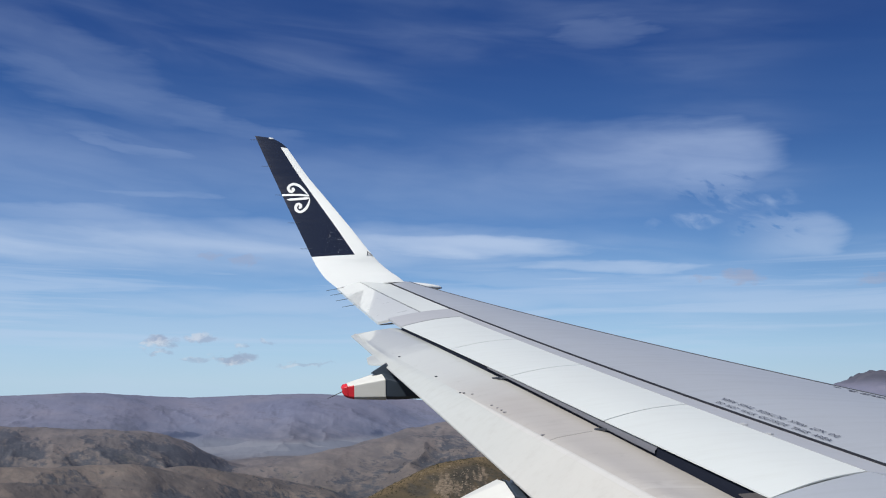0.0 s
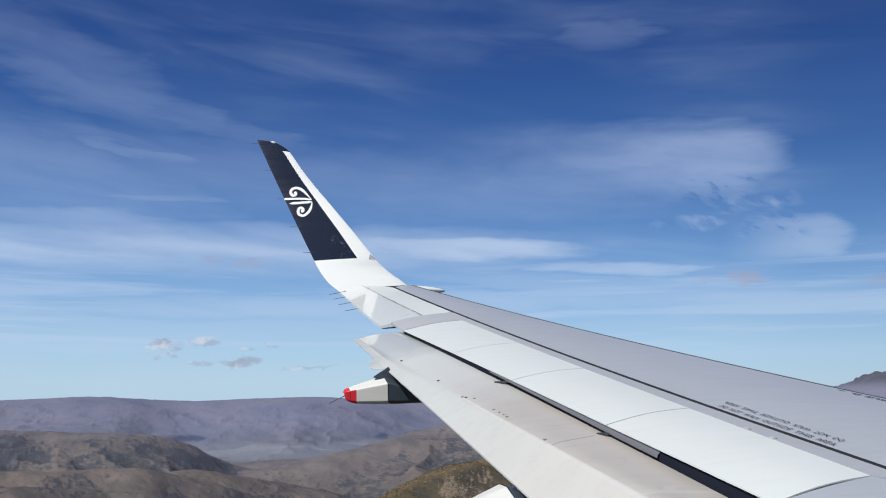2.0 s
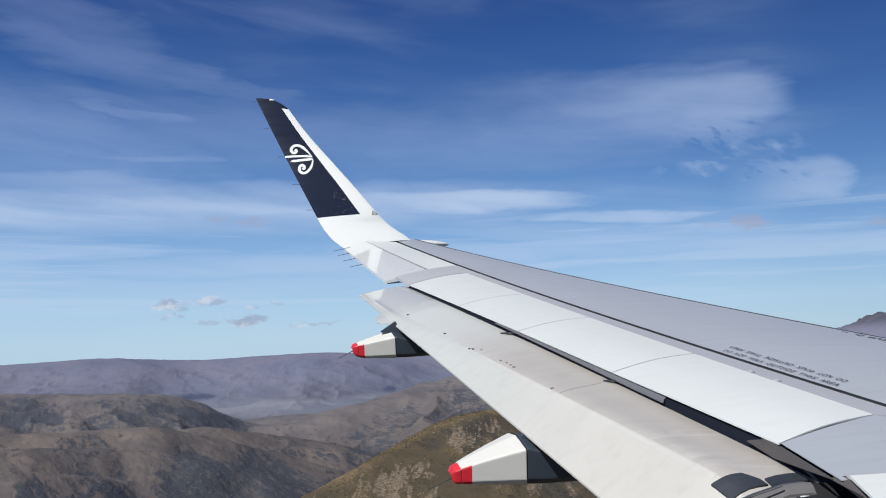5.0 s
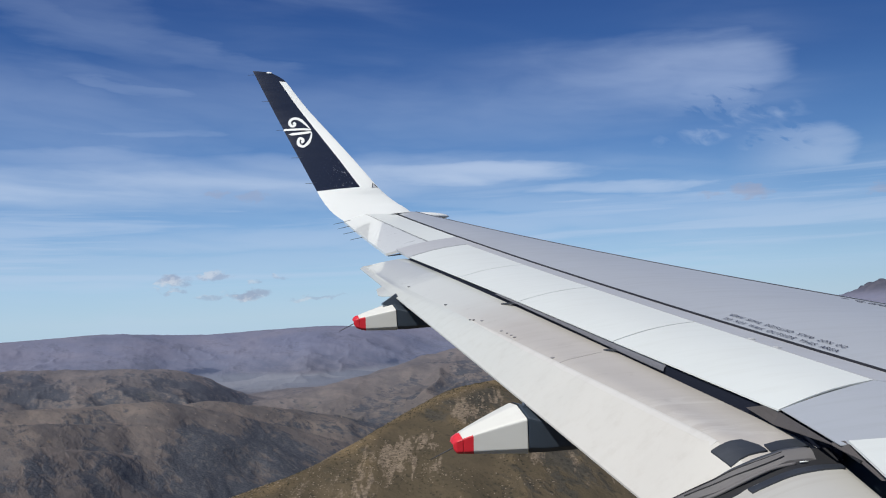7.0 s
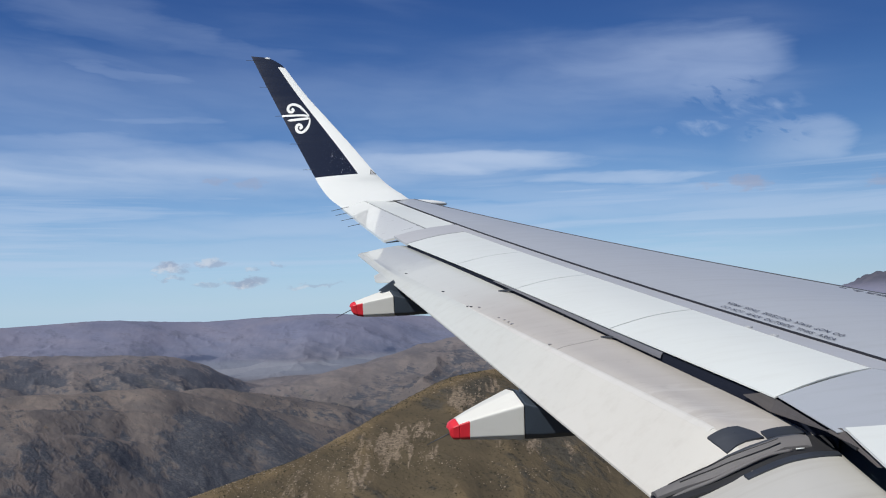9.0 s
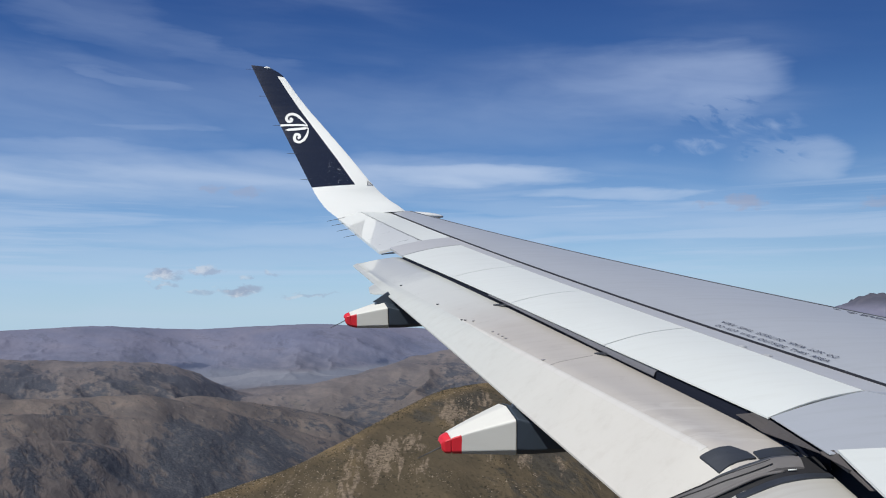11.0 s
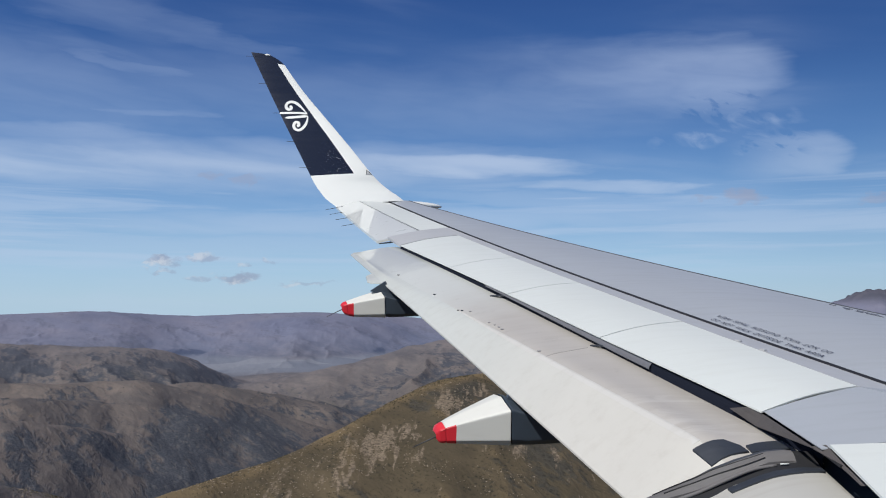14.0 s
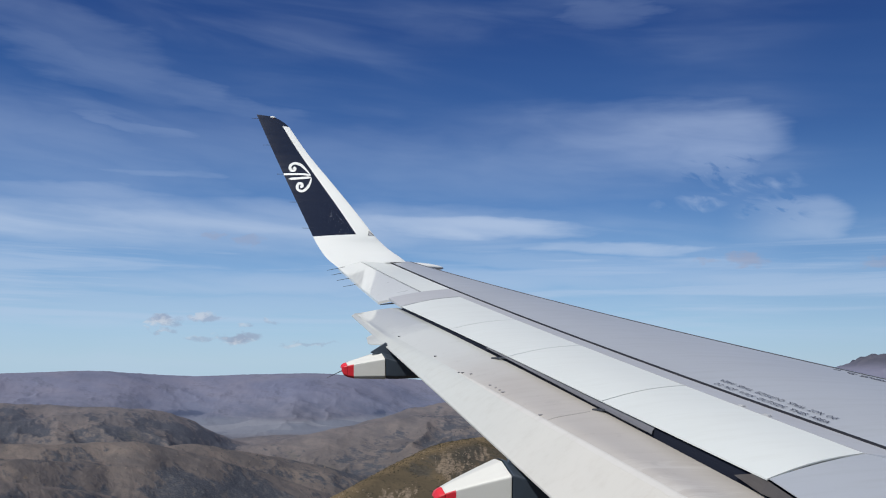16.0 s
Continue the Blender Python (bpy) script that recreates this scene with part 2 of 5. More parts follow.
# near-black without sheen: the shade of the flap gap as a colour
SHADE_BLACK = paint("black gap shade paint", (0.011, 0.014, 0.024), 0.7, 0.0, 0.2)
SHADE_BLACK.node_tree.nodes["Principled BSDF"].inputs["Specular IOR Level"].default_value = 0.08
CREASE_LIGHT = paint("crease highlight off-white", (0.590, 0.588, 0.562), 0.42, 0.15, 0.25)
LIP = paint("dull grey primer", (0.15, 0.155, 0.175), 0.6, 0.0, 0.3)
SEAM = paint("worn joint filler", (0.34, 0.33, 0.31), 0.6, 0.0, 0.3)
SEAL = paint("black rubber sealant", (0.018, 0.019, 0.022), 0.65, 0.0, 0.3)
TUBE = paint("grey rubber seal", (0.135, 0.132, 0.134), 0.72, 0.05, 0.45, tint=(0.35, 0.35, 0.35))
GAP = paint("brown-grey lip shade", (0.085, 0.078, 0.077), 0.6, 0.0, 0.3)
SLATE = paint("slate grey patch", (0.055, 0.062, 0.072), 0.5, 0.1, 0.35)
METAL = paint("dull metal", (0.35, 0.35, 0.36), 0.4, 0.0, 0.3)


def weathered(mat):
    """The flap's forward band is worn to beige inboard and stays off-white towards the tip."""
    g = G(mat.node_tree)
    p = mat.node_tree.nodes["Principled BSDF"]
    was = p.inputs["Base Color"].links[0].from_socket
    co = g.add("ShaderNodeTexCoord").outputs["Object"]
    sp = g.add("ShaderNodeSeparateXYZ")
    g.put(sp.inputs[0], co)
    f = g.smooth(g.m("ADD", sp.outputs[1], g.m("MULTIPLY", g.noise(co, 1.3, 4.0, 0.6), 1.5)), 7.2, 9.9)
    was = g.mix(f, was, (0.580, 0.608, 0.588, 1))
    shine = g.smooth(g.m("ADD", sp.outputs[1], g.m("MULTIPLY", g.noise(co, 5.0, 3.0, 0.5), 0.5)), 10.1, 10.8)
    g.put(p.inputs["Coat Weight"], g.m("ADD", g.m("MULTIPLY", shine, 0.6), 0.15))
    p.inputs["Coat Roughness"].default_value = 0.10
    rub = g.add("ShaderNodeMapping")
    g.put(rub.inputs["Vector"], co)
    rub.inputs["Scale"].default_value = (2.2, 7.0, 1.0)
    rub.inputs["Rotation"].default_value = (0, 0, 0.35)
    n = g.m("MULTIPLY", g.smooth(g.noise(rub.outputs[0], 1.0, 6.0, 0.68, 0.8), 0.50, 0.66), g.m("MULTIPLY", g.smooth(sp.outputs[1], 5.5, 4.9), g.smooth(sp.outputs[1], 4.35, 4.6)))
    was = g.mix(g.m("MULTIPLY", n, 0.45), was, (0.62, 0.61, 0.575, 1))
    spots = g.smooth(g.noise(co, 9.0, 3.0, 0.6), 0.62, 0.72)
    g.put(p.inputs["Base Color"], g.mix(g.m("MULTIPLY", spots, 0.18), was, (0.30, 0.29, 0.27, 1)))


weathered(BEIGE)


def polished(mat):
    """The flap's outer end keeps a hard gloss."""
    g = G(mat.node_tree)
    p = mat.node_tree.nodes["Principled BSDF"]
    co = g.add("ShaderNodeTexCoord").outputs["Object"]
    sp = g.add("ShaderNodeSeparateXYZ")
    g.put(sp.inputs[0], co)
    worn = g.m("ADD", sp.outputs[1], g.m("MULTIPLY", g.noise(co, 4.0, 4.0, 0.6), 0.5))
    g.put(p.inputs["Coat Weight"], g.smooth(worn, 9.7, 10.4, 0.2, 0.9))
    g.put(p.inputs["Coat Roughness"], g.smooth(worn, 9.7, 10.4, 0.12, 0.04))


def span_tinted(mat):
    """Warmer tint towards the root, cooler white towards the tip."""
    g = G(mat.node_tree)
    p = mat.node_tree.nodes["Principled BSDF"]
    was = p.inputs["Base Color"].links[0].from_socket
    co = g.add("ShaderNodeTexCoord").outputs["Object"]
    sp = g.add("ShaderNodeSeparateXYZ")
    g.put(sp.inputs[0], co)
    f = g.smooth(g.m("ADD", sp.outputs[1], g.m("MULTIPLY", g.noise(co, 0.9, 4.0, 0.6), 2.0)), 5.5, 9.5)
    g.put(p.inputs["Base Color"], g.mix(1.0, was, g.mix(f, (1.01, 0.985, 0.955, 1), (0.965, 1.005, 1.01, 1)), "MULTIPLY"))


polished(FLAP)
polished(BEIGE)
span_tinted(FLAP)


def chips(mat):
    """Small white scuffs on the lower part of the black face."""
    g = G(mat.node_tree)
    p = mat.node_tree.nodes["Principled BSDF"]
    was = p.inputs["Base Color"].links[0].from_socket
    co = g.add("ShaderNodeTexCoord").outputs["Object"]
    sp = g.add("ShaderNodeSeparateXYZ")
    g.put(sp.inputs[0], co)
    spot = g.m("MULTIPLY", g.smooth(g.noise(co, 40.0, 2.0, 0.6), 0.675, 0.715), g.m("MULTIPLY", g.smooth(sp.outputs[2], 0.55, 0.25), g.smooth(sp.outputs[0], -2.15, -1.85)))
    g.put(p.inputs["Base Color"], g.mix(spot, was, (0.6, 0.6, 0.6, 1)))


chips(NAVY)
STENCIL = paint("black stencil paint", (0.05, 0.055, 0.075), 0.6, 0.0, 0.2)


def terrain_material():
    """Tussock grass over schist: dry gold-brown slopes, dark scrub, pale rock; haze is mixed into the far colours,
    shade into the gullies.
    """
    mat, g, p = material("tussock hill country")
    geo = g.add("ShaderNodeNewGeometry")
    pos = geo.outputs["Position"]
    sp = g.add("ShaderNodeSeparateXYZ")
    g.put(sp.inputs[0], pos)
    px, py, pz = sp.outputs
    r = g.m("SQRT", g.m("ADD", g.m("MULTIPLY", px, px), g.m("MULTIPLY", py, py)))

    def attribute(name):
        n = g.add("ShaderNodeAttribute")
        n.attribute_name = name
        return n.outputs["Fac"]
    scrub_d, rock_d, wood_d, fold, beyond = attribute("scrub"), attribute("rocky"), attribute("woods"), attribute("fold"), attribute("beyond")
    # growth and bare ground are streaked to run down to the right in the camera's view
    along = g.m("SUBTRACT", g.m("MULTIPLY", px, 0.62), g.m("MULTIPLY", py, 0.78))
    across = g.m("ADD", g.m("MULTIPLY", px, 0.78), g.m("MULTIPLY", py, 0.62))
    flow = g.xyz(g.m("MULTIPLY", along, 0.36), across, g.m("MULTIPLY", pz, 1.2))
    big = g.noise(flow, 0.0040, 5.0, 0.58, 0.3)
    mid = g.noise(flow, 0.019, 7.0, 0.62, 0.4)
    small = g.noise(flow, 0.085, 6.0, 0.62, 0.3)
    tiny = g.noise(pos, 0.34, 4.0, 0.62)
    # dry grass: olive-gold on the near ridge, browner beyond, with haze blue mixed in by range
    grass = g.mix(g.smooth(mid, 0.34, 0.68), (0.080, 0.066, 0.044, 1), (0.122, 0.097, 0.062, 1))
    grass = g.mix(g.smooth(big, 0.46, 0.62, 0.0, 0.55), grass, (0.071, 0.067, 0.041, 1))
    grass = g.mix(g.smooth(small, 0.46, 0.70, 0.0, 0.65), grass, (0.066, 0.056, 0.040, 1))
    hazed_mid_grass = g.mix(g.smooth(mid, 0.32, 0.68), (0.106, 0.098, 0.098, 1), (0.172, 0.147, 0.132, 1))
    hazed_mid_grass = g.mix(g.smooth(small, 0.44, 0.68, 0.0, 0.45), hazed_mid_grass, (0.098, 0.093, 0.095, 1))
    hazed_high_grass = g.mix(g.smooth(mid, 0.32, 0.68), (0.118, 0.115, 0.129, 1), (0.174, 0.160, 0.164, 1))
    hazed_far_grass = g.mix(g.smooth(big, 0.30, 0.70), (0.154, 0.170, 0.246, 1), (0.194, 0.198, 0.262, 1))
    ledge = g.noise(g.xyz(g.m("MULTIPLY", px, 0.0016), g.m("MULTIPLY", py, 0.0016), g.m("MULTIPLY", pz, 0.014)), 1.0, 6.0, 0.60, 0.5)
    hazed_far_grass = g.mix(g.smooth(ledge, 0.52, 0.68, 0.0, 0.28), hazed_far_grass, (0.246, 0.234, 0.278, 1))
    hazed_far_grass = g.mix(g.smooth(ledge, 0.46, 0.34, 0.0, 0.30), hazed_far_grass, (0.116, 0.130, 0.186, 1))
    hazed_far_grass = g.mix(g.smooth(pz, -45, 15, 0.0, 0.85), hazed_far_grass, g.mix(g.smooth(mid, 0.4, 0.62), (0.062, 0.066, 0.088, 1), (0.100, 0.100, 0.122, 1)))
    # the foot of the range gets more of the painted haze
    hazed_far_grass = g.mix(g.smooth(pz, -110, -225, 0.0, 0.75), hazed_far_grass, g.mix(g.smooth(mid, 0.38, 0.62), (0.114, 0.141, 0.212, 1), (0.154, 0.175, 0.247, 1)))
    cover = g.mix(beyond, grass, hazed_mid_grass)
    cover = g.mix(g.smooth(r, 1900, 2700), cover, hazed_high_grass)
    cover = g.mix(g.smooth(r, 2900, 3900), cover, hazed_far_grass)
    # dark scrub in drifts; folds and sides turned from the sun are darkened like shade
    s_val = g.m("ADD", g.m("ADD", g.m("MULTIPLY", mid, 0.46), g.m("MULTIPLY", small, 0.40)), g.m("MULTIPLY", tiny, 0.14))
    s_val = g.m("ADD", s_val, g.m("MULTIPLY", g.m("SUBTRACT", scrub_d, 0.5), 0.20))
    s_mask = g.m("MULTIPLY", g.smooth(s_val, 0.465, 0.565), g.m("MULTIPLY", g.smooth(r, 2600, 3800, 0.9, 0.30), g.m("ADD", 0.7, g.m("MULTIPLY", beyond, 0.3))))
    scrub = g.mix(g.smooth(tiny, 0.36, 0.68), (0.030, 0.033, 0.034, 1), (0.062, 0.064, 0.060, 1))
    # scrub beyond the near ridge is paled and blued as haze
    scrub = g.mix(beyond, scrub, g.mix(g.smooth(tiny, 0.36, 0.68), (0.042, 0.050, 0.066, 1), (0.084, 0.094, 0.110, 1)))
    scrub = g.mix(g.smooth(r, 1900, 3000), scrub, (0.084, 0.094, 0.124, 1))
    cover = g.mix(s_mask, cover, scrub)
    fleck = g.m("MULTIPLY", g.m("MULTIPLY", g.smooth(g.noise(flow, 0.12, 4.0, 0.6), 0.55, 0.66), s_mask), g.m("MULTIPLY", beyond, g.smooth(r, 2600, 1900, 0.0, 0.55)))
    cover = g.mix(fleck, cover, (0.150, 0.146, 0.140, 1))
    # a little green where water gathers
    wet = g.m("MULTIPLY", g.smooth(big, 0.56, 0.66), g.m("MULTIPLY", g.smooth(fold, 0.0, -0.9), g.smooth(r, 2600, 2000, 0.0, 0.5)))
    cover = g.mix(wet, cover, (0.060, 0.074, 0.048, 1))
    # single bushes on the near slopes
    vor = g.add("ShaderNodeTexVoronoi")
    g.put(vor.inputs["Vector"], pos)
    vor.inputs["Scale"].default_value = 0.20
    bush = g.m("MULTIPLY", g.smooth(vor.outputs["Distance"], 0.36, 0.16), g.smooth(small, 0.42, 0.60))
    cover = g.mix(g.m("MULTIPLY", bush, g.m("SUBTRACT", 0.75, g.m("MULTIPLY", beyond, 0.63))), cover, (0.034, 0.033, 0.025, 1))
    # pale schist: broken outcrops and screes that run down from them
    scar = g.add("ShaderNodeMapping")
    g.put(scar.inputs["Vector"], pos)
    scar.inputs["Scale"].default_value = (1.0, 0.22, 0.26)
    rock_n = g.m("ADD", g.m("MULTIPLY", g.noise(scar.outputs[0], 0.17, 5.0, 0.60, 0.6), 0.70), g.m("MULTIPLY", g.noise(pos, 0.26, 5.0, 0.66), 0.30))
    rock = g.smooth(g.m("ADD", rock_n, g.m("MULTIPLY", g.m("SUBTRACT", rock_d, 0.5), 0.36)), 0.52, 0.63)
    rock = g.m("MULTIPLY", rock, g.smooth(r, 1000, 2600, 0.85, 0.35))
    cover = g.mix(rock, cover, g.mix(g.smooth(tiny, 0.35, 0.65), (0.125, 0.100, 0.074, 1), (0.265, 0.214, 0.158, 1)))
    # golden highlight of sunlit grass, painted along the crest of the near ridge
    rim = g.m("MULTIPLY", g.smooth(fold, 0.30, 1.1), g.m("MULTIPLY", g.m("SUBTRACT", 1.0, beyond), g.smooth(mid, 0.36, 0.60, 0.15, 0.70)))
    cover = g.mix(rim, cover, (0.192, 0.142, 0.078, 1))
    # plantations at the foot of the range, paddocks of the flat valley floor, all tinted haze blue
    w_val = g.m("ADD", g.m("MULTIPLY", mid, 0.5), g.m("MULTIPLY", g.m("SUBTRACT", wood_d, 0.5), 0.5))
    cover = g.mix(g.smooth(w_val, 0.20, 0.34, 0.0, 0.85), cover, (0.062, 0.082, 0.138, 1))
    fields = g.add("ShaderNodeTexVoronoi")
    fm = g.add("ShaderNodeMapping")
    g.put(fm.inputs["Vector"], pos)
    fm.inputs["Rotation"].default_value, fm.inputs["Scale"].default_value = (0, 0, 0.15), (0.0032, 0.009, 0.0)
    g.put(fields.inputs["Vector"], fm.outputs[0])
    fields.inputs["Scale"].default_value = 1.0
    fs = g.add("ShaderNodeSeparateColor")
    g.put(fs.inputs[0], fields.outputs["Color"])
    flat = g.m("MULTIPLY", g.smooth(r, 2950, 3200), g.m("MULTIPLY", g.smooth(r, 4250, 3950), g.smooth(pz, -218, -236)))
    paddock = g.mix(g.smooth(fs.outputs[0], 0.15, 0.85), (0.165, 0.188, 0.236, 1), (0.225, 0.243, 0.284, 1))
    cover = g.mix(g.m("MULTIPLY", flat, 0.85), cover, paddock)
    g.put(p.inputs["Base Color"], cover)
    p.inputs["Roughness"].default_value = 0.95
    p.inputs["Specular IOR Level"].default_value = 0.1
    b = g.add("ShaderNodeBump")
    b.inputs["Distance"].default_value = 4.0
    g.put(b.inputs["Strength"], g.smooth(r, 1200, 3600, 0.55, 0.08))
    g.put(b.inputs["Height"], g.m("ADD", small, g.m("ADD", g.m("MULTIPLY", tiny, 0.25), g.m("MULTIPLY", s_mask, 0.25))))
    g.put(p.inputs["Normal"], b.outputs[0])
    return mat


# ---- the land: one sheet from below the aircraft to the far range ----


def lattice(seed):
    rng = np.random.RandomState(seed)
    return rng.rand(256, 256)


LAT = [lattice(k) for k in range(12)]


def vnoise(x, y, k):
    """Smooth value noise, 0 to 1, on arrays."""
    xi, yi = np.floor(x).astype(int), np.floor(y).astype(int)
    fx, fy = x - xi, y - yi
    fx, fy = fx * fx * fx * (fx * (fx * 6 - 15) + 10), fy * fy * fy * (fy * (fy * 6 - 15) + 10)
    a = LAT[k % 12]
    x0, x1, y0, y1 = xi % 256, (xi + 1) % 256, yi % 256, (yi + 1) % 256
    return (a[x0, y0] * (1 - fx) + a[x1, y0] * fx) * (1 - fy) + (a[x0, y1] * (1 - fx) + a[x1, y1] * fx) * fy


def fbm(x, y, octaves, gain=0.5, k=0):
    out, amp, tot = 0, 1.0, 0.0
    for o in range(octaves):
        ca, sa = math.cos(0.6 * o), math.sin(0.6 * o)
        f = 2.03 ** o
        out = out + amp * vnoise((x * ca - y * sa) * f + 17.3 * o, (x * sa + y * ca) * f + 5.1 * o, k + o)
        tot += amp
        amp *= gain
    return out / tot


def ridged(x, y, octaves, gain=0.5, k=0):
    out, amp, tot, w = 0, 1.0, 0.0, 1.0
    for o in range(octaves):
        ca, sa = math.cos(0.7 * o), math.sin(0.7 * o)
        f = 2.07 ** o
        n = 1 - np.abs(2 * vnoise((x * ca - y * sa) * f + 9.7 * o, (x * sa + y * ca) * f + 3.3 * o, k + o) - 1)
        n = n * n * w
        w = np.clip(n * 1.7, 0, 1)
        out = out + amp * n
        tot += amp
        amp *= gain
    return out / tot


# each crest: azimuth and elevation seen from the aircraft (degrees), its range, its slopes in front and behind
CRESTS = [
    # name, crest line, (range, change a degree), slope before, slope behind, gully depth, gully width, rills, roughness
    ("near", ((-40, -22), (-32, -18.5), (-26.5, -15.2), (-20.3, -12.6), (-15.2, -11.3), (-11.6, -10.4), (-8.6, -9.2), (-6.0, -8.0), (-3.2, -6.6), (-0.5, -5.3), (2.2, -4.9), (5, -4.7), (9, -4.7), (20, -5.5), (40, -8)), (800, 10.0), 0.33, 0.70, 3.4, 90, 0.0, 0.40),
    ("left", ((-50, -6.0), (-32, -5.0), (-27, -4.95), (-23.5, -5.0), (-20.5, -4.95), (-18.5, -5.15), (-15.5, -5.9), (-12, -6.9), (-8, -8.2), (-4, -9.6), (0, -12)), (1500, 0.0), 0.235, 0.30, 11, 190, 0.8, 0.6),
    ("rib", ((-50, -6.2), (-32, -5.7), (-27, -5.75), (-22, -6.2), (-17.5, -7.0), (-13, -8.2), (-8, -9.9), (-3, -12)), (1400, 3.0), 0.27, 0.36, 9, 150, 0.6, 0.75),
    ("rib", ((-50, -7.4), (-32, -6.7), (-27, -7.0), (-23, -7.7), (-19, -8.6), (-14.5, -10.0), (-9, -12)), (1300, 5.0), 0.28, 0.40, 8, 130, 0.5, 0.75),
    ("rib", ((-50, -9.0), (-34, -8.0), (-28, -8.3), (-24, -9.2), (-20, -10.3), (-16, -11.7), (-10, -14)), (1200, 6.0), 0.30, 0.42, 8, 130, 0.5, 0.75),
    ("rib", ((-50, -11), (-36, -9.8), (-30, -10.0), (-26, -11.0), (-22, -12.4), (-18, -14.2)), (1100, 8.0), 0.32, 0.45, 5, 95, 0.5, 0.6),
    ("gorge", ((-34, -7.5), (-26, -6.3), (-21, -5.75), (-17.8, -5.25), (-16.4, -5.2), (-15.2, -5.45), (-12, -5.9), (-9, -6.5), (-5, -7.3), (2, -8.5), (12, -9.5)), (1950, 4.0), 0.21, 0.26, 14, 200, 0.9, 0.7),
    ("bluff", ((-50, -2.7), (-32, -2.55), (-27, -2.6), (-22, -2.8), (-19, -3.0), (-17.2, -3.25), (-16.0, -3.85), (-14.8, -4.6), (-12.5, -5.3), (-9, -6.8), (0, -9)), (2600, 0.0), 0.17, 0.24, 15, 230, 1.1, 0.75),
    ("knoll", ((-22, -5.5), (-16.5, -5.2), (-13, -4.85), (-10, -4.75), (-7, -4.8), (-3, -5.0), (2, -6)), (2950, 0.0), 0.15, 0.20, 9, 260, 0.30, 0.45),
    ("spur", ((-18, -6.4), (-13.4, -5.4), (-10.2, -4.9), (-6.4, -4.15), (-2.8, -3.15), (-0.5, -2.75), (2.0, -2.45), (10, -2.0), (30, -2.0), (60, -2.5)), (2500, 6.0), 0.20, 0.28, 24, 260, 0.9, 0.6),
    ("foot", ((-60, -3.2), (-28, -3.0), (-20, -3.1), (-15, -3.35), (-10, -3.3), (-4, -3.0), (4, -2.7), (60, -2.8)), (4050, 0.0), 0.10, 0.15, 9, 460, 0.10, 0.2),
    ("range", ((-180, -1.0), (-60, -0.95), (-32, -0.95), (-27, -0.80), (-23, -0.66), (-20.5, -0.72), (-18.3, -0.93), (-15.8, -1.03), (-12.5, -0.90), (-8.8, -0.78), (-6.4, -0.98), (-4.5, -1.0), (-2.0, -1.25), (3, -1.35), (12, -1.3), (60, -1.1), (180, -1.0)), (4600, 0.0), 0.17, 0.03, 24, 600, 0.12, 0.12),
    ("peaks", ((14, -3.2), (17.8, -2.2), (19.9, -1.0), (21.5, -0.15), (22.6, 0.10), (23.5, -0.10), (24.3, 0.0), (25.4, 0.35), (26.6, 0.45), (27.8, 0.25), (29.5, 0.5), (33, 0.4), (38, 0.1), (46, -1.6)), (4720, 0.0), 0.42, 0.25, 34, 200, 0.0, 0.85),
]


def eased(crest, width, az):
    """The crest line with its corners rounded."""
    ca, ce = zip(*crest)
    fine = np.arange(-190.0, 190.0, 0.1)
    k = np.exp(-0.5 * (np.arange(-30, 31) * 0.1 / width) ** 2)
    line = np.convolve(np.pad(np.interp(fine, ca, ce), 30, mode="edge"), k / k.sum(), mode="valid")
    return np.interp(az, fine, line)


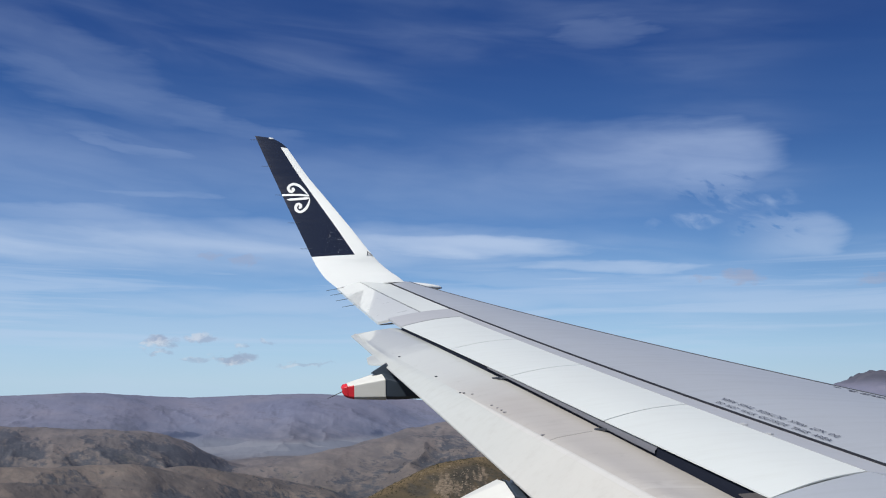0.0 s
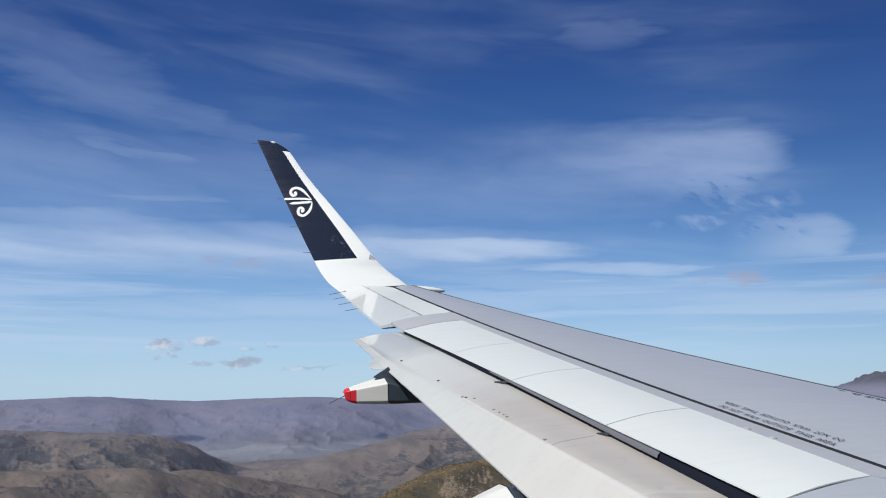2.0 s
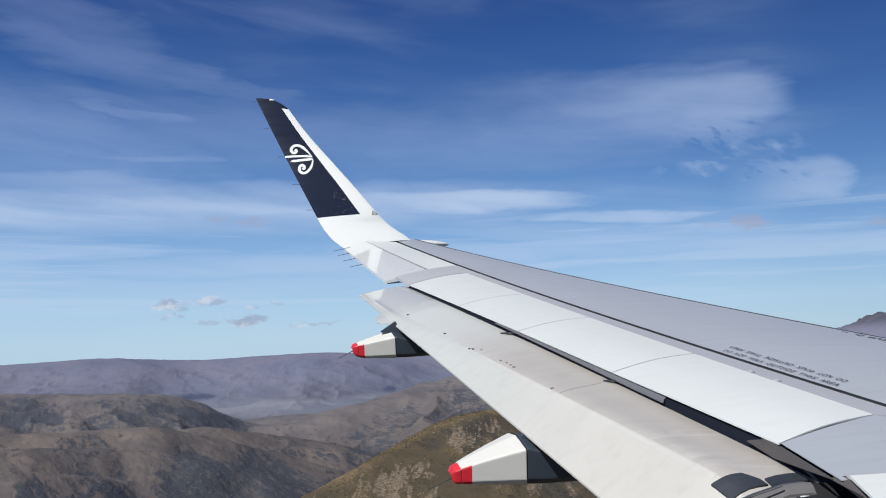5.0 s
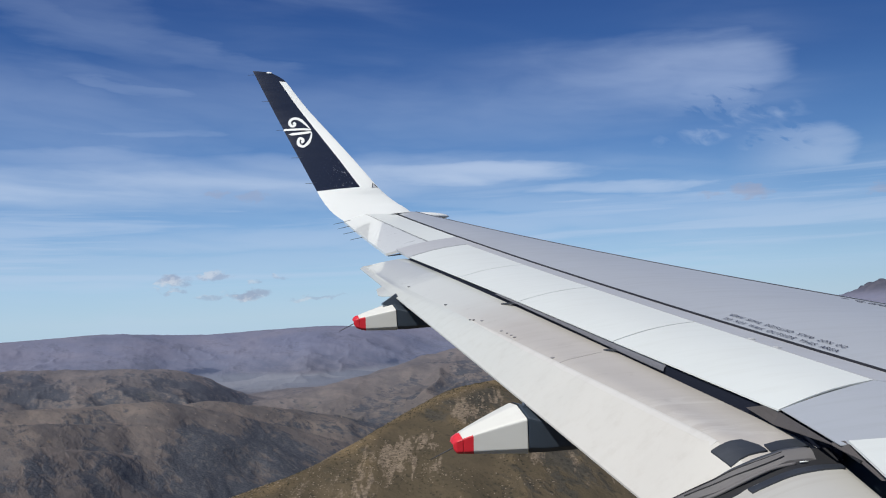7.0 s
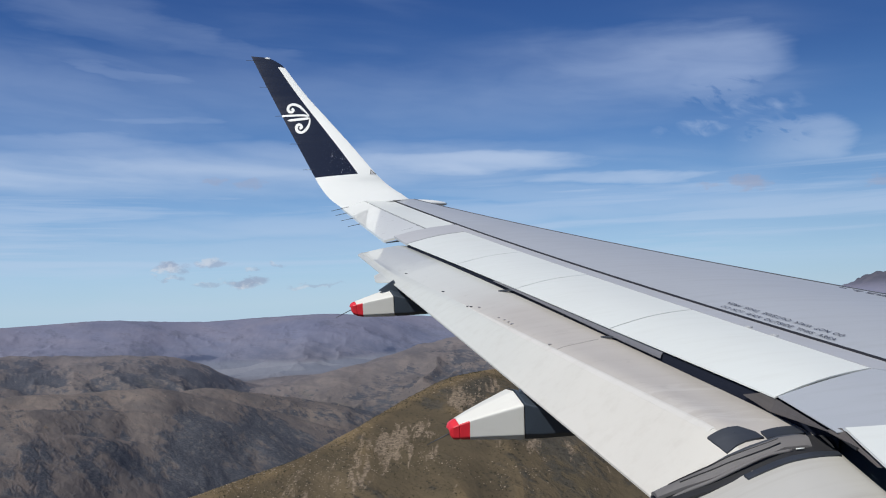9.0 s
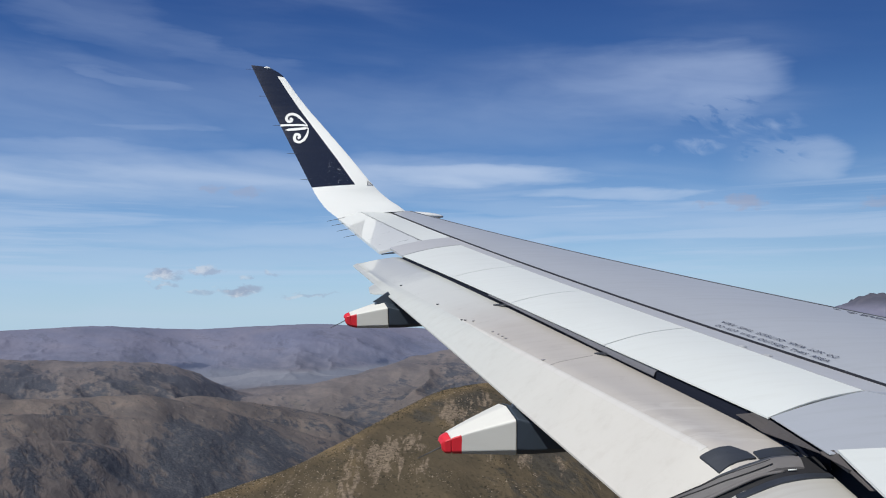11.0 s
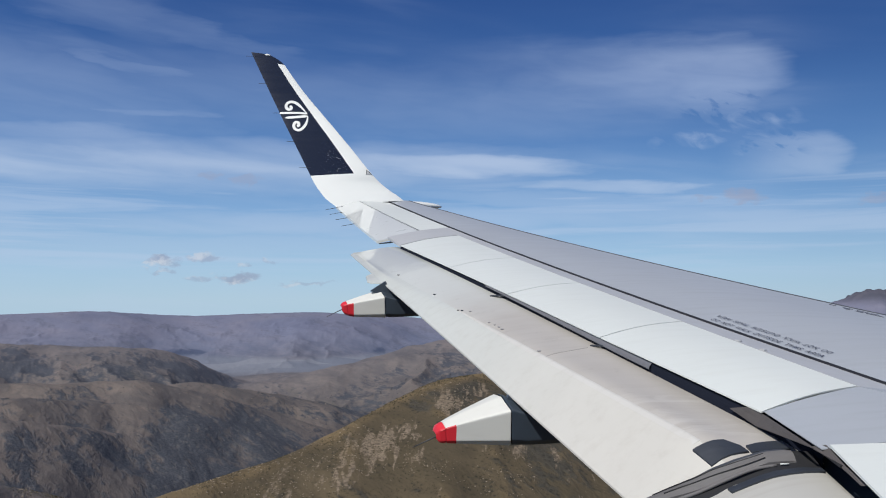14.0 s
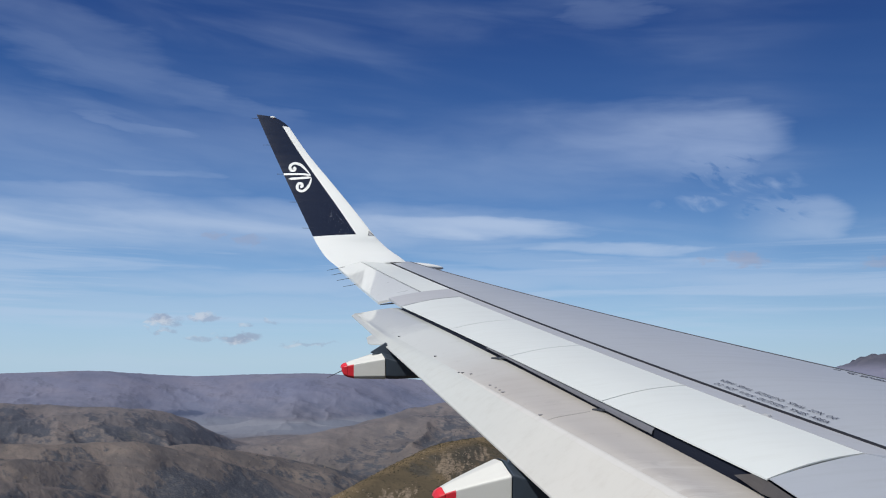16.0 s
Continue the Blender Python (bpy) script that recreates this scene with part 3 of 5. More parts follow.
def ground_height(az, r, asked=False):
    """Height of the land; asked: also the crest that each spot belongs to and how far it lies before or behind it."""
    x, y = r * np.sin(np.radians(az)), r * np.cos(np.radians(az))
    w = fbm(x / 300, y / 300, 4, 0.55, 3) - 0.5
    w2 = fbm(x / 300 + 50, y / 300 + 9, 4, 0.55, 7) - 0.5
    base = -335 + 80 * np.clip((r - 2300) / 800, 0, 1) ** 1.5 + 0.012 * np.clip(r - 3100, 0, 900)
    z = base + 10 * (fbm(x / 200, y / 200, 4, 0.5, 9) - 0.5)
    owner, ahead = np.full(np.shape(z), -1), np.zeros(np.shape(z))
    for i, (name, crest, (rng, per), front, back, depth, width, rills, rough) in enumerate(CRESTS):
        e = eased(crest, 0.22 if name == "peaks" else 0.9, az + (0.9 if name == "near" else 1.1 if name == "peaks" else 1.6) * w)
        rc = rng + per * np.clip(az, -45, 45) + (0.06 if name == "near" else 0.14) * rng * (fbm(az / 9.0 + 40, az * 0 + rng / 300.0, 3, 0.5, 2) - 0.5)
        d = rc - r
        # gullies and side spurs run down the slopes
        u, v = (x + 1.1 * width * w) / width, (y + 1.1 * width * w2) / width
        lx = np.sin(np.radians(az))
        gul = ridged(u + 0.35 * rng / width * lx, (0.9 if name == "near" else 0.6) * v, 6, 0.45, 1)
        loc = fbm(x / (0.35 * width), y / (0.35 * width), 5, 0.52, 4) - 0.5
        a = np.sqrt(d * d + (0.03 * rng) ** 2) - 0.03 * rng
        drop = np.where(d > 0, front, back) * a
        near = np.clip(np.abs(d) / (0.13 * rng), 0.55 if name == "peaks" else 0.12, 1)
        rill = ridged(2.7 * u + 3.0, 1.9 * v + 7.0, 4, 0.45, 6)
        drop = drop + near * depth * (1.6 * (0.55 - gul) + rills * (0.5 - rill)) - depth * rough * loc
        zi = rc * np.tan(np.radians(e)) - drop
        k = 0.012 * rng
        h = np.clip(0.5 + 0.5 * (zi - z) / k, 0, 1)
        z = z * (1 - h) + zi * h + k * h * (1 - h) * 0.5
        owner, ahead = np.where(h > 0.5, i, owner), np.where(h > 0.5, d / rng, ahead)
    z = z + np.clip(r / 260, 1.0, 8.0) * 0.6 * (fbm(x / 40, y / 40, 3, 0.6, 5) - 0.5)
    far = np.clip((r - 4700) / 220, 0, 1)
    z = z - far * 30
    return (z, owner, ahead) if asked else z


def plant_cover(az, r, z, owner, ahead, fold):
    """Where scrub, bare rock and plantations grow: by slope, by folds, and in drifts of their own; scrub in the folds
    doubles as painted shade.
    """
    x, y = r * np.sin(np.radians(az)), r * np.cos(np.radians(az))
    names = np.array([c[0] for c in CRESTS] + [""])[owner]

    def of(*which):
        return np.isin(names, which)
    # drifts lie aslant on the slopes
    p, q = 0.83 * x + 0.56 * y, -0.56 * x + 0.83 * y
    drift = fbm(p / 150 + 4, q / 330, 6, 0.60, 8)
    patch = fbm(p / 60 + 9, q / 90, 5, 0.58, 2)
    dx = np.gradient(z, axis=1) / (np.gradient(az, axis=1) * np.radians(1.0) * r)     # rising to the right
    # fold and dx terms put shade into the cover
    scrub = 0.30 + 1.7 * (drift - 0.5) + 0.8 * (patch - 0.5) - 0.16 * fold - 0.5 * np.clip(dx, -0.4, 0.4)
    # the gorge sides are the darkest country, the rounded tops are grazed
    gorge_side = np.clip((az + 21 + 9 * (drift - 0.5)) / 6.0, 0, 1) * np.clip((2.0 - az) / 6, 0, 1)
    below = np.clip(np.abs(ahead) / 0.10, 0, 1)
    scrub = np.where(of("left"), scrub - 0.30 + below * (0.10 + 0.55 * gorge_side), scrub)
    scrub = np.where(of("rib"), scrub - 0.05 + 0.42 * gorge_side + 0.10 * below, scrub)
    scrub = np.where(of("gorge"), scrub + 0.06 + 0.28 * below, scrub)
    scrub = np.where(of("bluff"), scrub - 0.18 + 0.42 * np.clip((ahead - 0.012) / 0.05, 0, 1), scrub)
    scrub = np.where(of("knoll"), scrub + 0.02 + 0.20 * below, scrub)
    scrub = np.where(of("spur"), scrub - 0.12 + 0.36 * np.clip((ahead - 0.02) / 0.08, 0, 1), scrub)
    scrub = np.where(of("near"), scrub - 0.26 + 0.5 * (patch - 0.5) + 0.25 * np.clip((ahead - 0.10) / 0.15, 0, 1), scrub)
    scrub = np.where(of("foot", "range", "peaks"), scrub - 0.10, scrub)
    # outcrops break through below the crests
    cluster = np.where(of("near"), fbm(x / 15 + 3, y / 62 + 5, 5, 0.56, 10), fbm(p / 26 + 3, q / 46 + 5, 5, 0.58, 10))
    band = np.exp(-((ahead - 0.085) / 0.05) ** 2)
    rocky = -0.06 + 2.0 * (cluster - 0.5)
    rocky = np.where(of("near"), rocky + 0.14 + 0.45 * band - 0.5 * np.exp(-(ahead / 0.03) ** 2), rocky)
    rocky = np.where(of("bluff", "gorge"), rocky + 0.20 * np.exp(-((ahead - 0.02) / 0.02) ** 2) - 0.02, rocky)
    rocky = np.where(of("rib"), rocky + 0.14 * gorge_side, rocky)
    rocky = np.where(of("left", "spur", "knoll"), rocky - 0.16, rocky)
    rocky = np.where(of("foot", "range", "peaks"), -0.5, rocky)
    wood = fbm(az / 2.6 + 7, r / 420, 4, 0.5, 6)
    woods = np.clip((z + 262) / 12, 0, 1) * np.clip((-188 - z) / 30, 0, 1) * np.clip((r - 3500) / 300, 0, 1) * np.clip((60 - np.abs(az)) / 20, 0, 1)
    woods = woods * np.clip(0.6 + 5.0 * (wood - 0.50), 0, 1)
    return [np.clip(q, -0.5, 1.5) for q in (scrub, rocky, woods)]


def build_ground():
    inner = np.arange(-31.5, 31.51, 0.062)
    az = np.concatenate([np.arange(-180, -31.6, 2.25), inner, np.arange(33.5, 180, 2.25)])
    r = np.geomspace(330, 4930, 440)
    A, R = np.meshgrid(az, r)
    Z, owner, ahead = ground_height(A, R, True)
    ease = np.clip((R - 330) / 170, 0, 1)
    Z = -345 + (Z + 345) * ease * ease * (3 - 2 * ease)      # the valley floor right below levels out
    X, Y = R * np.sin(np.radians(A)), R * np.cos(np.radians(A))
    n, k = A.shape
    verts = np.stack([X, Y, Z], -1).reshape(-1, 3)
    verts = np.vstack([verts, [[0.0, 0.0, -345.0]]])
    i, j = np.meshgrid(np.arange(n - 1), np.arange(k), indexing="ij")
    j2 = (j + 1) % k
    quads = np.stack([i * k + j, (i + 1) * k + j, (i + 1) * k + j2, i * k + j2], -1).reshape(-1, 4)
    c = n * k
    tris = np.array([(c, q, (q + 1) % k) for q in range(k)])
    me = bpy.data.meshes.new("ground")
    me.from_pydata(verts.tolist(), [], quads.tolist() + tris.tolist())
    me.polygons.foreach_set("use_smooth", [True] * len(quads) + [False] * len(tris))
    # how far each spot lies above or below its surroundings: the folds are coloured darker
    def box(v, k, axis):
        pad = [(0, 0), (0, 0)]
        pad[axis] = (k + 1, k)
        c = np.cumsum(np.pad(v, pad, mode="edge"), axis=axis)
        hi, lo = (c[2 * k + 1:], c[:-2 * k - 1]) if axis == 0 else (c[:, 2 * k + 1:], c[:, :-2 * k - 1])
        return (hi - lo) / (2 * k + 1)
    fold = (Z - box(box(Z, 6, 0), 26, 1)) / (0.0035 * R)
    # the near crest counts as raised, so its painted highlight follows it
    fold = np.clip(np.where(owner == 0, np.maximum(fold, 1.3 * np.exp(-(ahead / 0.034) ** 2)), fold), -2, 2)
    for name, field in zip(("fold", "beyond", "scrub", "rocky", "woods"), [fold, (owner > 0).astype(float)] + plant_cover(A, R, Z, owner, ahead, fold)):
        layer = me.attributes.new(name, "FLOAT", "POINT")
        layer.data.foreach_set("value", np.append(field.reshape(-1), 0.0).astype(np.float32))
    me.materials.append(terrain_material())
    ob = new("ground", me)
    tagged(ob, "brown tussock hills, rocky ridges and a flat valley", "hills", kind="structure")
    if me.polygons[0].normal.z < 0:
        me.flip_normals()
    return ob


build_ground()


def scatter(name, label, category, seed, count, az_range, r_range, size, mats, clump, thresh, squash, rough):
    """Many small lumps on the slopes, joined: bushes or rocks, in drifts."""
    rng = np.random.RandomState(seed)
    n = count * 6
    az = rng.uniform(az_range[0], az_range[1], n)
    r = np.sqrt(rng.uniform(r_range[0] ** 2, r_range[1] ** 2, n))
    x, y = r * np.sin(np.radians(az)), r * np.cos(np.radians(az))
    keep = (fbm(x / clump, y / clump, 4, 0.55, seed) + 0.12 * rng.rand(n)) > thresh
    az, r, x, y = (v[keep][:count] for v in (az, r, x, y))
    z = ground_height(az, r)
    bm = bmesh.new()
    bmesh.ops.create_icosphere(bm, subdivisions=1, radius=1.0)
    base = np.array([v.co[:] for v in bm.verts])
    faces = np.array([[v.index for v in f.verts] for f in bm.faces])
    bm.free()
    m = len(az)
    k = len(base)
    sc = size * (0.5 + rng.rand(m) ** 2 * 1.2) * np.clip(r / 900, 0.7, 2.2)
    shape = base[None] * (1 + rough * (rng.rand(m, k, 1) - 0.5)) * sc[:, None, None]
    shape = shape * (np.stack([0.8 + 0.6 * rng.rand(m), 0.8 + 0.6 * rng.rand(m), squash * (0.7 + 0.6 * rng.rand(m))], -1)[:, None])
    pts = shape + np.stack([x, y, z + 0.25 * sc * squash], -1)[:, None]
    tri = faces[None] + (np.arange(m) * k)[:, None, None]
    me = bpy.data.meshes.new(name)
    me.from_pydata(pts.reshape(-1, 3).tolist(), [], tri.reshape(-1, 3).tolist())
    me.materials.append(mats)
    return tagged(new(name, me), label, category, kind="stuff")


def lump_material(name, a, b):
    mat, g, p = material(name)
    geo = g.add("ShaderNodeNewGeometry")
    f = g.m("ADD", g.m("MULTIPLY", geo.outputs["Random Per Island"], 0.7), g.m("MULTIPLY", g.noise(geo.outputs["Position"], 0.8, 3.0, 0.6), 0.4))
    g.put(p.inputs["Base Color"], g.mix(f, a, b))
    p.inputs["Roughness"].default_value, p.inputs["Specular IOR Level"].default_value = 0.95, 0.1
    return mat


BUSH = lump_material("dry matagouri scrub", (0.036, 0.034, 0.023, 1), (0.095, 0.083, 0.054, 1))
# far bushes, paled and blued to match the slopes' painted haze
FAR_BUSH = lump_material("haze-toned gorge scrub", (0.058, 0.064, 0.074, 1), (0.100, 0.104, 0.110, 1))
ROCK = lump_material("pale schist", (0.15, 0.125, 0.095, 1), (0.33, 0.275, 0.21, 1))
scatter("scrub", "dark dry bushes scattered over the tussock slopes", "scrub", 5, 22000, (-27, 6), (560, 900), 0.46, BUSH, 45, 0.54, 0.75, 0.7)
scatter("scrub", "dark scrub on the far side of the gorge", "scrub", 6, 6000, (-31, 4), (1150, 2300), 0.40, FAR_BUSH, 150, 0.53, 0.8, 0.7)
scatter("rocks", "pale schist outcrops along the near ridge", "rocks", 8, 3200, (-26, 6), (620, 900), 0.55, ROCK, 45, 0.62, 0.6, 0.9)
scatter("rocks", "pale schist outcrops on the gorge hills", "rocks", 9, 220, (-30, 2), (1300, 2300), 0.5, ROCK, 110, 0.66, 0.6, 0.9)

# ---- the wing ----
# wing frame: x forward, y outboard, z up, tilted with the banked aircraft
wing = new("aircraft_wing")
wing.matrix_world = pose(0, 0, 0, 8.8, 0, 0)
tagged(wing, "grey and white airliner wing with lowered flaps and black winglet", "aircraft wing")

# chord lines along the span y: x = a + b y, z = c + d y + e y y
LINES = {
    "le": (7.204, -0.52, -1.410, 0.00868, 0.00318),        # crest of the leading edge
    "seal": (4.408, -0.3594, -1.4494, 0.02561, 0.00223),   # black seal ahead of the spoilers
    "hinge": (3.992, -0.3352, -1.4230, 0.03048, 0.00156),  # spoiler hinge
    "lip": (3.359, -0.3527, -1.6337, 0.07335, -0.00134),   # spoiler trailing edge
    "nose": (3.364, -0.3532, -1.7878, 0.08904, -0.00188),  # where the flap comes out from under it
    "hump": (2.957, -0.3608, -1.5757, 0.03452, 0.00042),         # crest of the flap
    "tail": (2.423, -0.3219, -2.185, 0.10242, -0.0007),    # flap trailing edge
}


def at(line, y, dx=0.0, dz=0.0):
    a, b, c, d, e = LINES[line]
    return Vector((a + b * y + dx, y, c + d * y + e * y * y + dz))


def part(name, bm, mats, parent, label="", smooth=True):
    me = bpy.data.meshes.new(name)
    bm.to_mesh(me)
    bm.free()
    for mt in mats if isinstance(mats, (list, tuple)) else (mats,):
        me.materials.append(mt)
    if smooth:
        me.polygons.foreach_set("use_smooth", [True] * len(me.polygons))
    ob = new(name, me)
    ob.parent = parent
    if label:
        ob["label"] = label
    return ob


def grid(bm, rows, mat=lambda i, j: 0, flip=False):
    vs = [[bm.verts.new(p) for p in row] for row in rows]
    for i in range(len(vs) - 1):
        for j in range(len(vs[0]) - 1):
            q = [vs[i][j], vs[i + 1][j], vs[i + 1][j + 1], vs[i][j + 1]]
            f = bm.faces.new(q[::-1] if flip else q)
            f.material_index = mat(i, j)
    return vs


def slab(rows, thick, mat=lambda i, j: 0):
    """A sheet with thickness: rows of points on its upper face; edges stay crisp."""
    bm = bmesh.new()
    low = [[p + Vector((0, 0, -thick)) for p in row] for row in rows]
    grid(bm, rows, mat)
    grid(bm, low, mat, True)
    for a, b in ((rows[0], low[0]), (low[-1], rows[-1]), ([r[-1] for r in rows], [r[-1] for r in low]), ([r[0] for r in low], [r[0] for r in rows])):
        grid(bm, [a, b])
    bm.normal_update()
    first = list(bm.faces)[0]
    if first.normal.z < 0:
        bmesh.ops.reverse_faces(bm, faces=bm.faces[:])
    return bm


def spline(pts, n):
    """n points on a smooth curve through pts."""
    pts = [Vector(p) for p in pts]
    ext = [2 * pts[0] - pts[1]] + pts + [2 * pts[-1] - pts[-2]]
    out = []
    for k in range(n):
        s = k / (n - 1) * (len(pts) - 1)
        i = min(int(s), len(pts) - 2)
        f = s - i
        p0, p1, p2, p3 = ext[i:i + 4]
        out.append(0.5 * (2 * p1 + (p2 - p0) * f + (2 * p0 - 5 * p1 + 4 * p2 - p3) * f * f + (3 * p1 - p0 - 3 * p2 + p3) * f ** 3))
    return out


def span(y0, y1, n):
    return [y0 + (y1 - y0) * k / (n - 1) for k in range(n)]


def rod(bm, pts, r0, r1=None, sides=6):
    r1 = r0 if r1 is None else r1
    rings = []
    for k, p in enumerate(pts):
        a, b = pts[max(k - 1, 0)], pts[min(k + 1, len(pts) - 1)]
        q = (b - a).to_track_quat("Z", "Y")
        r = r0 + (r1 - r0) * k / (len(pts) - 1)
        rings.append([bm.verts.new(p + q @ Vector((r * math.cos(6.28319 * s / sides), r * math.sin(6.28319 * s / sides), 0))) for s in range(sides)])
    for u, v in zip(rings, rings[1:]):
        for s in range(sides):
            bm.faces.new((u[s], u[(s + 1) % sides], v[(s + 1) % sides], v[s]))
    bm.faces.new(rings[0][::-1]), bm.faces.new(rings[-1])
    return bm


def blend(a, b, f):
    return a + (b - a) * f


def top_skin(y, n):
    """Chord from just behind the seal line to the crest of the leading edge, gently arched."""
    s, l = at("seal", y), at("le", y)
    out = []
    for k in range(n):
        f = k / (n - 1)
        p = blend(s, l, f)
        p.z += 0.055 * (l.x - s.x) / 2.0 * math.sin(math.pi * f) * (1 - 0.35 * f)
        out.append(p)
    return out


def upper_skin():
    bm = slab([top_skin(y, 16) for y in span(1.9, 14.93, 54)], 0.10)
    part("upper_skin", bm, SKIN, wing, "matt grey painted upper wing skin")
    # slat rolling over the leading edge, then the belly
    rows = []
    for y in span(1.9, 14.93, 54):
        p = at("le", y)
        c = 0.10 + 0.02 * (15.2 - y)
        rows.append([p + Vector((0.012, 0, -0.004)), p + Vector((0.30 * c, 0, -0.05 * c)), p + Vector((0.8 * c, 0, -0.30 * c)), p + Vector((1.1 * c, 0, -0.75 * c)), p + Vector((1.0 * c, 0, -1.1 * c)), p + Vector((0.3 * c, 0, -1.35 * c))])
    part("slat", slab(rows, 0.02), PANEL, wing, "pale leading-edge slat")
    rows = [[blend(at("le", y, 0.05, -0.16 - 0.03 * (15.2 - y) * 0.5), at("hinge", y, 0.1, -0.14 - 0.012 * (15.2 - y)), f) for f in (0, 0.3, 0.6, 1.0)] for y in span(1.9, 14.6, 20)]
    part("lower_skin", slab(rows, 0.02), SKIN, wing)
    # dark joint behind the slat and the black seal line
    for nm, line, dx, w, y0, y1, mt, lb in (("slat_joint", "le", -0.035, 0.022, 1.9, 14.9, SLATE, "thin dark joint"), ("seal_strip", "seal", -0.02, 0.034, 1.9, 14.9, SEAL, "black sealant line along the walkway")):
        rows = [[at(line, y, dx, 0.004 if line == "seal" else 0.006), at(line, y, dx + w, 0.006)] for y in span(y0, y1, 54)]
        part(nm, slab(rows, 0.012), mt, wing, lb)


def spar_panel():
    rows = []
    for y in span(4.85, 11.9, 40):
        rows.append([blend(at("hinge", y, 0.006), at("seal", y, -0.02), f) for f in (0, 0.33, 0.66, 1)])
    part("spar_panel", slab(rows, 0.03), PANEL, wing, "pale grey strip between spoilers and seal")


def spoiler_point(y, f):
    """y along the lip; the sides of a spoiler stand square to its hinge, so the hinge end lies further outboard."""
    a = at("lip", y, 0.0, 0.012 * min(max((6.2 - y) / 1.6, 0.0), 1.0))
    b = at("hinge", y + 0.25)
    p = blend(a, b, f)
    p.z += 0.022 * math.sin(math.pi * f)
    return p


def spoilers():
    ends = [4.60, 6.23, 7.80, 9.26, 11.0]
    for k, (y0, y1) in enumerate(zip(ends, ends[1:])):
        rows = [[spoiler_point(y, f) for f in span(0, 1, 8)] for y in span(y0 + 0.006, y1 - 0.006, 14)]
        sp = part("spoiler", slab(rows, 0.009), WHITE, wing, "white spoiler panel lying flat")
        # the two hinge straps at the front
        for q in ((0.49, 0.64) if k == 0 else ()):
            y = y0 + (y1 - y0) * q
            p = spoiler_point(y, 1.0)
            bm = bmesh.new()
            bmesh.ops.create_cube(bm, size=1.0, matrix=Matrix.Translation(p + Vector((0.03, 0, 0.001))) @ pose(0, 0, 0, 0, 0, 20) @ Matrix.Diagonal((0.03, 0.05, 0.012, 1)))
            bmesh.ops.bevel(bm, geom=bm.edges[:], offset=0.004, segments=2, affect="EDGES")
            part("hinge_cover", bm, PANEL, sp, smooth=False)
    # black sheet that paints the shade in the gap behind the lip, and the grey underside edge
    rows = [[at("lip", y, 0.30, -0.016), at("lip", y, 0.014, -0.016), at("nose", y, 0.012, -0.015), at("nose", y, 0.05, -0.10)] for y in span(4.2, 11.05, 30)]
    part("gap_shade", slab(rows, 0.02), SHADE_BLACK, wing, "dark sheet standing in for shade in the flap gap")
    rows = []
    for y in span(5.62, 8.3, 24):
        w = 0.006 + 0.034 * min(max((8.3 - y) / 2.4, 0.0), 1.0)
        rows.append([at("lip", y, 0.014, -0.014), at("lip", y, -0.002, -0.014 - 0.5 * w), at("lip", y, -0.006, -0.014 - w)])
    part("spoiler_lip_plate", slab(rows, 0.004), LIP, wing, "grey lip plate below the spoiler edge")


def tip_panels():
    # fixed pale band outboard of the spoilers
    inner = [spoiler_point(11.01, f) for f in span(0, 1, 8)]
    outer = [blend(Vector((-0.72, 11.55, -0.925)), at("seal", 11.93, -0.03, -0.002), f) + Vector((0, 0, 0.02 * math.sin(math.pi * f))) for f in span(0, 1, 8)]
    bm = slab([[blend(a, b, g) for a, b in zip(inner, outer)] for g in span(0.02, 1, 5)], 0.03)
    part("fixed_panel", bm, PANEL, wing, "pale grey fixed panel between spoiler and aileron")
    # aileron behind its seam, fixed white panel ahead of it
    s_in, s_out = Vector((-0.283, 11.8, -0.864)), Vector((-1.37, 14.3, -0.546))
    t_in, t_out = Vector((-0.888, 11.9, -1.010)), Vector((-1.733, 14.2, -0.641))

    def lift(p, g):
        return p + Vector((0, 0, -0.006 * math.sin(math.pi * g)))
    rows = [[lift(blend(blend(t_in, t_out, g), blend(s_in, s_out, g), f), g) for f in span(0, 0.985, 10)] for g in span(0, 1, 20)]
    part("aileron", slab(rows, 0.035), TIP, wing, "white aileron")
    rows = [[blend(lift(blend(s_in, s_out, g), g), at("seal", 11.95 + 2.80 * g, -0.024, -0.001), f) for f in span(0.02, 1.0, 8)] for g in span(0, 1, 20)]
    part("tip_panel", slab(rows, 0.035), WHITE, wing, "white fixed panel at the wing tip")
    rows = [[lift(blend(s_in, s_out, g), g) + Vector((dx, 0, -0.004)) for dx in (-0.02, 0.02)] for g in span(0, 1, 20)]
    part("aileron_seam", slab(rows, 0.02), SLATE, wing)
    # black sheet standing in for the dark gap between aileron and flap
    rows = [[Vector((-0.86, 11.84, -1.035)), Vector((-0.60, 11.42, -0.98))], [Vector((-0.55, 11.75, -0.98)), Vector((-0.52, 11.35, -0.96))]]
    part("aileron_gap", slab(rows, 0.012), SEAL, wing)
    # fillet that carries the tip into the winglet, and the small pale light fairing on the leading edge
    bm = bmesh.new()
    bmesh.ops.create_uvsphere(bm, u_segments=20, v_segments=10, radius=1.0)
    bmesh.ops.transform(bm, verts=bm.verts, matrix=Matrix.Translation((-0.36, 15.0, -0.65)) @ pose(0, 0, 0, 0, 6, 24) @ Matrix.Diagonal((0.40, 0.11, 0.056, 1)))
    part("light_fairing", bm, GLOSS, wing, "white navigation light fairing")


